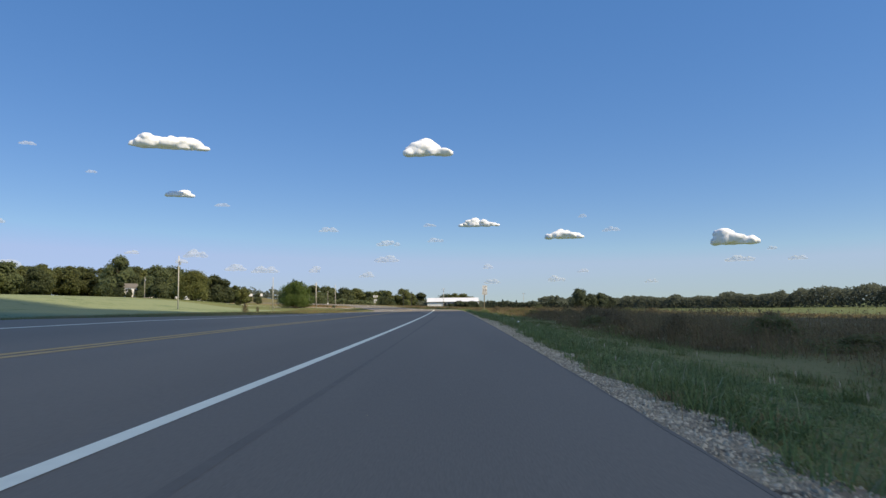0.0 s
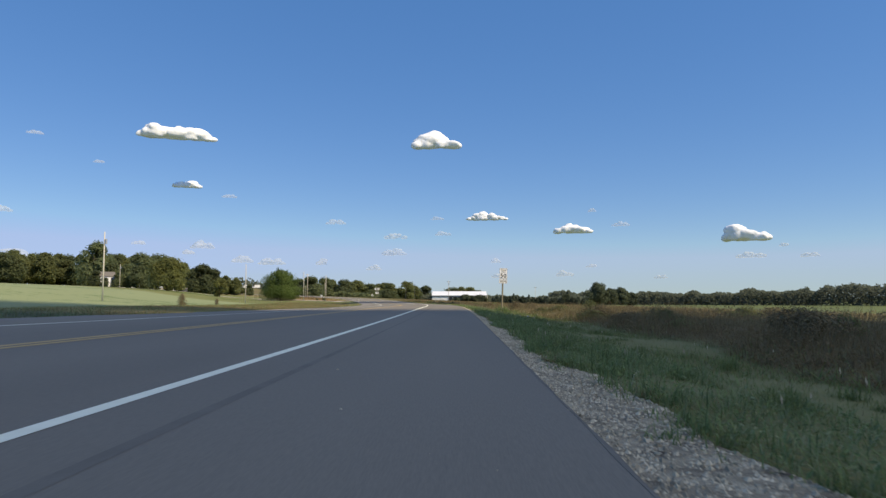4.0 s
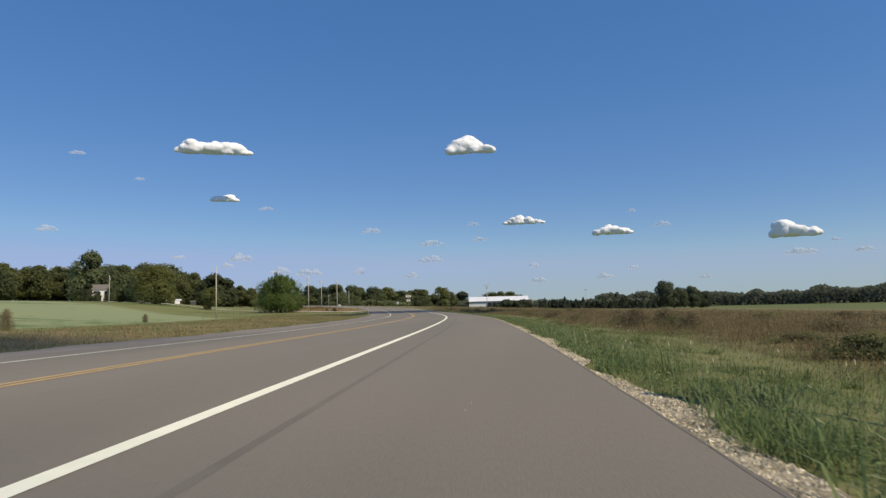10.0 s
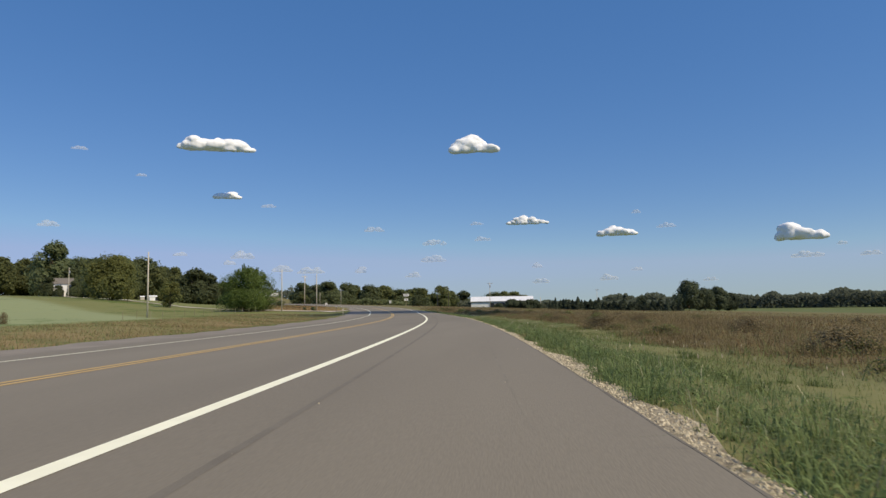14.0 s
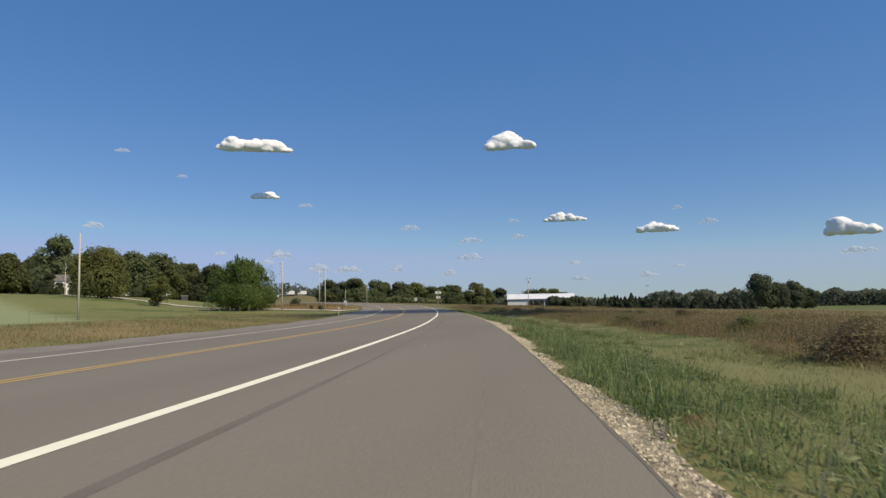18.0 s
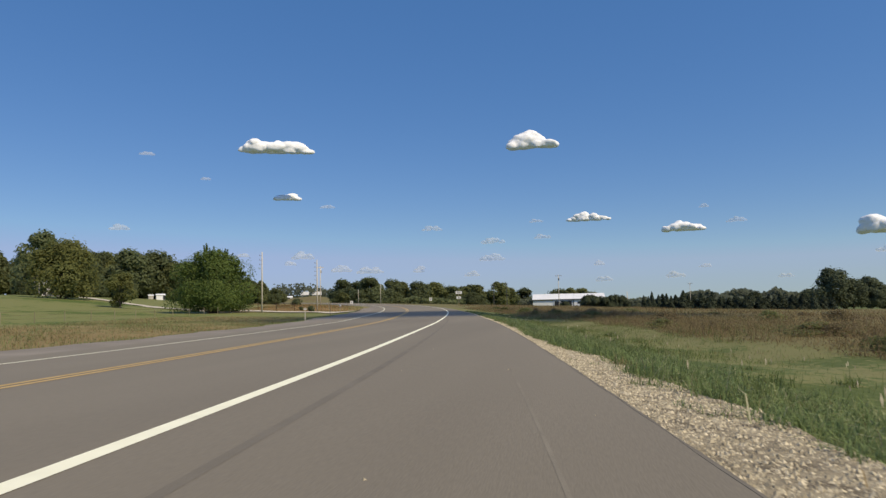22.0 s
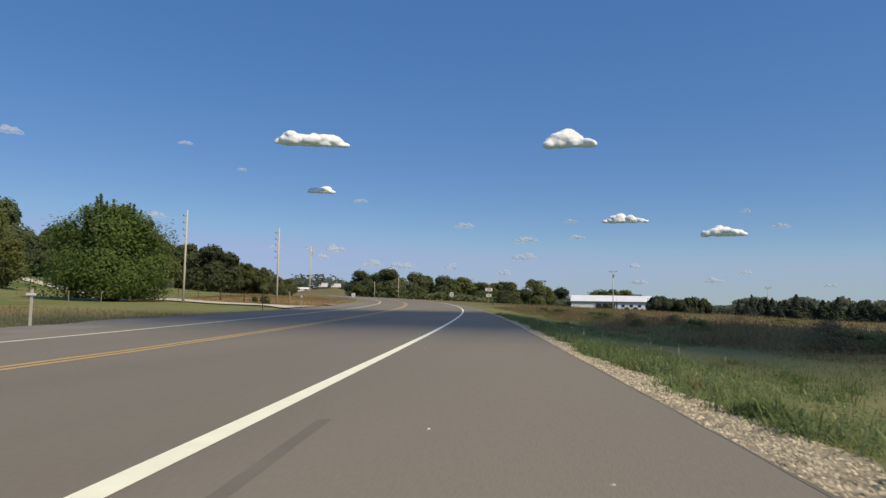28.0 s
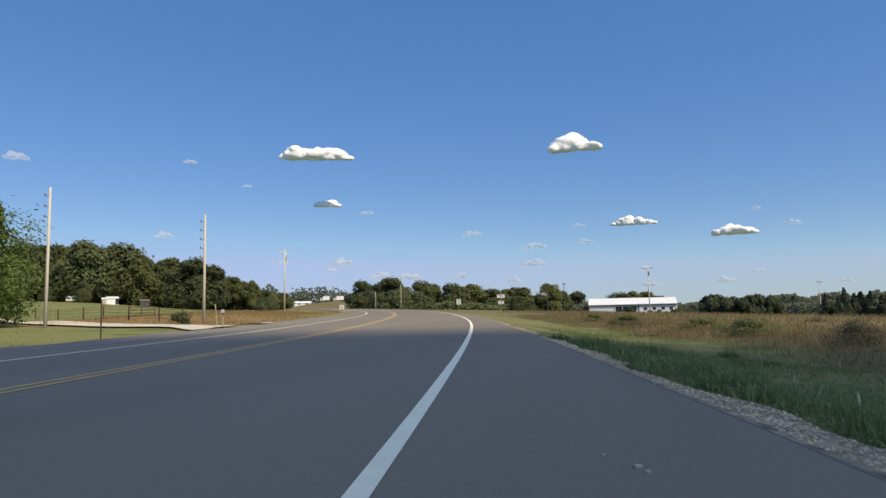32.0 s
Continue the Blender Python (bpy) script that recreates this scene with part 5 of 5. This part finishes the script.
def brush_leaves(n, s1, d0, d1, tall, size, mat, seed, lump, label, near=1.4, level=0.5):
    """Small leaf sprays heaped into weedy clumps along the bank."""
    s, d, p = scatter(n, -6, s1, d0, d1, seed, 0.2, near, foot=True)
    k = lumps(s, d, lump, seed)
    ok = k > G.uniform(0, level, len(k))
    s, d, p, k = s[ok], d[ok], p[ok], k[ok]
    h = tall * (0.35 + 0.8 * k) * np.clip(0.3 + (d - bank_foot(s)) / 1.4, 0.3, 1) * np.interp(s, [0, 65, 80, 130, 185, 205], [1.35, 1.35, 1.0, 0.9, 0.8, 0.6])
    p = p + np.stack([0 * h, 0 * h, h * G.random(len(h)) ** 0.6], 1)
    v, fc = leaf_quads(p, size * G.uniform(0.6, 1.4, len(p)), seed, 0.45, np.tile((0.0, -0.3, 0.7), (len(p), 1)))
    return tagged(mesh_object("weedy_brush", v, fc, mat), label, "brush", kind="stuff")


def verge_leaves(n, d1, tall, size, mat, seed, lump, level, label):
    """Leafy clumps among the roadside grass."""
    s, d, p = scatter(n, -2, 226, EDGE + 0.15, d1, seed, 0.1, 1.2)
    k = lumps(s, d, lump, seed)
    ok = (k > level) & (d - EDGE > gravel_width(s) * G.uniform(0.85, 1.1, len(s)))
    s, d, p, k = s[ok], d[ok], p[ok], (k[ok] - level) / (1 - level)
    h = tall * (0.3 + 0.8 * k) * np.clip(1.3 - (d - EDGE) / 4, 0.5, 1)
    p = p + np.stack([0 * h, 0 * h, h * G.random(len(h)) ** 0.7], 1)
    v, fc = leaf_quads(p, size * G.uniform(0.5, 1.5, len(p)), seed, 0.4, np.tile((-0.1, -0.1, 0.7), (len(p), 1)))
    return tagged(mesh_object("leafy_weeds", v, fc, mat), label, "weeds", kind="stuff")


verge_leaves(110000, 6.4, 0.26, 0.022, M["blade_green"], 81, 1.9, 0.35, "low leafy green weeds among the roadside grass")
verge_leaves(50000, 6.0, 0.30, 0.02, M["blade_pale_green"], 82, 1.3, 0.55, "pale leafy weed tops in the verge")
brush_leaves(170000, 290, 0.1, 7.0, 0.75, 0.034, M["blade_brown"], 51, 5.2, "brown leafy weeds heaped along the ditch bank")
brush_leaves(45000, 290, 0.4, 9.0, 0.8, 0.028, M["blade_rust"], 52, 6.1, "rusty red seed heads and dead leaves on the bank", 1.2, 0.8)
brush_leaves(50000, 290, 0.0, 7.0, 0.65, 0.036, M["weed"], 53, 4.3, "olive brown weeds on the bank", 1.4, 0.8)
brush_leaves(70000, 330, 7.0, 50.0, 0.6, 0.075, M["blade_brown"], 54, 15.0, "brown weeds over the rough field", 1.4, 0.7)
s, d, p = scatter(45000, -6, 290, -0.2, 8.0, 29, 0.4, 1.6, foot=True)
keep = lumps(s, d, 6.0, 11) > 0.6
s, d, p = s[keep], d[keep], p[keep]
blades("brush", p, G.uniform(0.2, 0.6, len(d)), G.uniform(0.010, 0.018, len(d)), 1.8, M["blade_olive"], 30, "green weeds along the foot of the ditch bank", "brush", coarse=True)
s, d, p = scatter(200000, -10, 330, 17, 95, 11, 0.12, 1.3)
blades("field_grass", p, G.uniform(0.25, 0.65, len(d)) * (0.6 + 0.6 * lumps(s, d, 14, 5)), G.uniform(0.016, 0.04, len(d)), 2.2, M["blade_brown"], 12, "brown grass over the rough field", coarse=True)
s, d, p = scatter(60000, -10, 330, 17, 90, 13, 0.5, 1.4)
keep = lumps(s, d, 16, 2) > 0.5
s, d, p = s[keep], d[keep], p[keep]
blades("field_grass", p, G.uniform(0.25, 0.6, len(d)), G.uniform(0.015, 0.035, len(d)), 2.2, M["blade_rust"], 14, "patches of rusty grass over the rough field", coarse=True)
s, d, p = scatter(40000, -10, 330, 13, 90, 23, 0.6, 1.4)
keep = lumps(s, d, 22, 9) > 0.55
s, d, p = s[keep], d[keep], p[keep]
blades("field_grass", p, G.uniform(0.15, 0.45, len(d)), G.uniform(0.015, 0.035, len(d)), 2.2, M["blade_olive"], 24, "green patches in the rough field", coarse=True)
s, d, p = scatter(250000, 0, 330, -34, -11.2, 15, 0.2, 0.8)
keep = ((s < 235) | (s > 264)) & (G.random(len(s)) < np.clip((-d - 12.5) / 4, 0.1, 1))
s, d, p = s[keep], d[keep], p[keep]
far = s > 264
blades("rusty_grass", p[far], G.uniform(0.2, 0.5, far.sum()), G.uniform(0.010, 0.02, far.sum()), 2.0, M["blade_orange"], 26, "rusty orange grass on the rise beyond the driveway", coarse=True)
s, d, p = s[~far], d[~far], p[~far]
blades("roadside_dry_grass", p, G.uniform(0.15, 0.42, len(d)) * np.clip((-d - 10.8) / 5, 0.2, 1), G.uniform(0.008, 0.018, len(d)), 2.0, M["blade_straw"], 16, "rusty tan grass strip along the far roadside", coarse=True)
s, d, p = scatter(170000, 0, 330, -36, -11.2, 17, 0.4)
blades("roadside_grass", p, G.uniform(0.1, 0.32, len(d)) * np.where((s > 233) & (s < 266), 0.3, 1), G.uniform(0.008, 0.016, len(d)), 1.2, M["blade_green"], 18, "green grass mixed into the far roadside", coarse=True)

# ragged tufts that lean over the gravel
def tufts(name, n, per, d0, d1, tall, seed, mat, label, near=1.0, wide=(0.003, 0.007), inside=0.7):
    r = np.random.default_rng(seed)
    s = r.uniform(0, 232, n)
    d = d0 + (d1 - d0) * r.random(n) ** near
    hh = tall * r.uniform(0.5, 1.3, n)
    s, d, hh = np.repeat(s, per), np.repeat(d, per), np.repeat(hh, per)
    s = s + r.normal(0, 0.45, len(s)) * hh
    d = d + r.normal(0, 0.35, len(s)) * hh
    ok = d - EDGE > gravel_width(s) * r.uniform(inside, 1.0, len(s))
    s, d, hh = s[ok], d[ok], hh[ok]
    x, y = road_xy(s, d)
    return blades(name, np.stack([x, y, height(s, d)], 1), hh * r.uniform(0.4, 1.1, len(s)), r.uniform(*wide, len(s)), 1.9, mat, seed, label)


tufts("grass_tufts", 420, 110, EDGE + 0.3, EDGE + 1.1, 0.30, 61, M["blade_green"], "leaning green weed tufts over the gravel edge")
tufts("grass_tufts", 50, 120, EDGE + 0.3, EDGE + 1.2, 0.2, 62, M["blade_dry"], "dry tan tufts over the gravel edge")
tufts("grass_tufts", 300, 120, EDGE + 1.2, EDGE + 4.5, 0.28, 63, M["blade_olive"], "taller pale green clumps on the verge")

tufts("grass_tufts", 150, 80, EDGE + 0.12, EDGE + 0.75, 0.17, 68, M["blade_green"], "low green clumps growing in the gravel", 0.7, inside=0.1)
tufts("grass_stalks", 300, 6, EDGE + 0.5, EDGE + 3.0, 0.42, 64, M["blade_pale"], "pale bent grass stalks standing over the green", 1.6)
tufts("grass_tufts", 260, 60, EDGE + 0.35, EDGE + 1.4, 0.34, 65, M["blade_olive"], "light green broad-leaved weeds by the gravel")


tufts("leafy_weeds", 900, 12, EDGE + 0.35, EDGE + 3.2, 0.27, 66, M["blade_green"], "broad bent leaves of tall roadside grass", 1.5, (0.005, 0.010))
tufts("leafy_weeds", 500, 10, EDGE + 0.35, EDGE + 2.6, 0.25, 67, M["blade_olive"], "light broad leaves of tall roadside grass", 1.5, (0.004, 0.008))


def weed_clump(x, y, tall, mat, seed, label, n=420):
    r = np.random.default_rng(seed)
    q = np.stack([x + r.normal(0, 0.35, n) * tall, y + r.normal(0, 0.35, n) * tall, np.full(n, ground_at(x, y))], 1)
    return blades("weed_clump", q, tall * r.uniform(0.3, 1.0, n), r.uniform(0.005, 0.011, n), 1.2, mat, seed, label, "weeds")


weed_clump(5.2, 78.2, 0.75, M["blade_green"], 71, "tall green weeds round the foot of the sign post", 700)
weed_clump(-1.45, 148.2, 0.30, M["blade_dry"], 72, "dry tan grass tuft leaning over the pavement edge", 500)
weed_clump(-7.7, 192.9, 0.36, M["blade_green"], 73, "green grass clump on the gravel", 500)
weed_clump(-8.1, 195.2, 0.30, M["blade_olive"], 74, "light green grass clump on the gravel", 400)

# weedy bushes on the ditch bank
weed = make_tree("weed_bush", 501, 1.35, 2.3, 0.05, 3400, 0.05, M["weed"], "brown-green weedy bush on the ditch bank", "bush", 20, 0.03, 0.3)
wr = random.Random(12)
wx, wy = road_xy(np.array([12.0]), 15.5)
place(weed, float(wx[0]), float(wy[0]))
for k in range(46):
    sv = -4 + 270 * (k + wr.random()) / 46
    dv = float(bank_foot(sv)) + (wr.uniform(1.2, 6.0) if wr.random() < 0.8 else wr.uniform(9, 32))
    wx, wy = road_xy(np.array([sv]), dv)
    copy_scaled(weed, float(wx[0]), float(wy[0]), wr.uniform(0, 360), wr.uniform(0.45, 1.0) * (0.85 if sv < 75 else 0.65), wr.uniform(0.6, 1.3))

green_weed = make_tree("weed_bush", 521, 1.0, 1.9, 0.05, 3200, 0.05, M["leaf_olive"], "olive green weedy bush at the foot of the ditch bank", "bush", 12, 0.03)
wx, wy = road_xy(np.array([80.0]), 13.2)
place(green_weed, float(wx[0]), float(wy[0]))
for k in range(44):
    sv = 2 + 262 * (k + wr.random()) / 44
    wx, wy = road_xy(np.array([sv]), float(bank_foot(sv)) + (wr.uniform(0.6, 4.5) if k % 4 else wr.uniform(8, 28)))
    copy_scaled(green_weed, float(wx[0]), float(wy[0]), wr.uniform(0, 360), wr.uniform(0.35, 0.85), wr.uniform(0.6, 1.5))
copy_scaled(weed, -37.5, 122.0, 0, 1.25, 0.6)
copy_scaled(weed, -46.0, 157.0, 60, 0.85, 0.42)
copy_scaled(weed, 8.6, 110.2, 30, 0.8, 0.9)
copy_scaled(weed, 10.2, 110.9, 130, 0.7, 1.0)

# pale seed heads on stalks
s, d, p = scatter(900, 0, 236, EDGE + 0.5, 9, 21, 0.3)
v = []
for k in range(len(p)):
    hh = G.uniform(0.2, 0.42)
    c = p[k] + [G.uniform(-.1, .1), G.uniform(-.1, .1), hh]
    v.append(np.array([c + [0.008, 0, 0], c + [0, 0.008, 0.04], c + [-0.008, 0, 0], c + [0, -0.008, -0.05], p[k]]))
v = np.concatenate(v)
i = np.arange(len(p))[:, None] * 5
tagged(mesh_object("seed_heads", v, np.concatenate([i + [0, 1, 2], i + [0, 2, 3]], 1).reshape(-1, 3), M["stone"]), "pale seed heads on thin stalks", "seed heads", kind="stuff")

# limestone pieces along the pavement edge
def stones(name, n, s0, s1, d0, d1, size, seed, label, near=1.6, lift=0.0):
    r = np.random.default_rng(seed)
    s = r.uniform(s0, s1, n)
    d = d0 + (d1 - d0) * r.random(n) ** near
    ok = (d - EDGE < gravel_width(s) + 0.05) & ((d > right_edge(s) - 0.03) | (d1 <= EDGE))
    s, d = s[ok], d[ok]
    n = len(s)
    x, y = road_xy(s, d)
    z = smooth_rise(s) + np.where(d > right_edge(s) - 0.01, -0.03 - 0.10 * (d - EDGE), 0.0) + lift
    c = np.stack([x, y, z], 1)[:, None, :]
    octa = np.array([[1, 0, 0], [0, 1, 0], [-1, 0, 0], [0, -1, 0], [0.2, 0.1, 0.75]])
    q = octa[None] * r.uniform(0.55, 1.3, (n, 5, 1)) * (size * r.uniform(0.4, 1.6, n) ** 1.5)[:, None, None]
    a = r.uniform(0, 6.28, n)
    rot = np.stack([np.stack([np.cos(a), -np.sin(a), 0 * a], 1), np.stack([np.sin(a), np.cos(a), 0 * a], 1), np.stack([0 * a, 0 * a, 1 + 0 * a], 1)], 1)
    v = (np.einsum("nij,nkj->nki", rot, q) + c).reshape(-1, 3)
    f = np.array([[0, 1, 4], [1, 2, 4], [2, 3, 4], [3, 0, 4]])
    return tagged(mesh_object(name, v, (np.arange(n)[:, None, None] * 5 + f).reshape(-1, 3), M["stone"]), label, "gravel", kind="stuff")


stones("gravel_stones", 300000, -2, 232, EDGE + 0.01, EDGE + 1.45, 0.0115, 31, "broken pale limestone gravel", 1.1)
stones("gravel_stones", 30000, -2, 232, EDGE + 0.03, EDGE + 1.45, 0.015, 33, "larger pale lumps among the gravel", 1.1)
stones("loose_pebbles", 160, 0, 232, 0.6, EDGE, 0.008, 32, "few loose pebbles on the shoulder", 0.5)

# a few larger chips lying on the shoulder
for k, (x, y, size) in enumerate(((-10.86, 200.02, 0.022), (-10.56, 199.84, 0.02), (-10.21, 199.3, 0.024), (-14.21, 216.76, 0.022), (-14.04, 216.51, 0.04), (-14.0, 216.42, 0.03), (-2.9, 141.4, 0.02), (-3.6, 151.0, 0.022))):
    cs = float(road_sd([x], [y])[0][0])
    t = thing("stone_chip", pose(x, y, float(smooth_rise(cs)), 0, 0, 50 * k), "small pale stone chip lying on the asphalt shoulder", "stone", "loose chips")
    part("chip", box((size, size * 0.7, size * 0.45), (0, 0, size * 0.2), size * 0.12), M["concrete"], t)

# trees half hiding the farmhouse and camper
for x, y, sc in ((-168.6, 329.0, 0.52), (-160.2, 331.5, 0.42), (-163.2, 327.0, 0.3), (-166.6, 326.0, 0.2), (-168.5, 342.0, 0.8), (-160, 341, 0.8), (-152, 336, 0.75), (-172, 383, 0.45), (-186, 384, 0.5)):
    copy_scaled(kinds[1], x, y, 37 * sc * 10, sc)
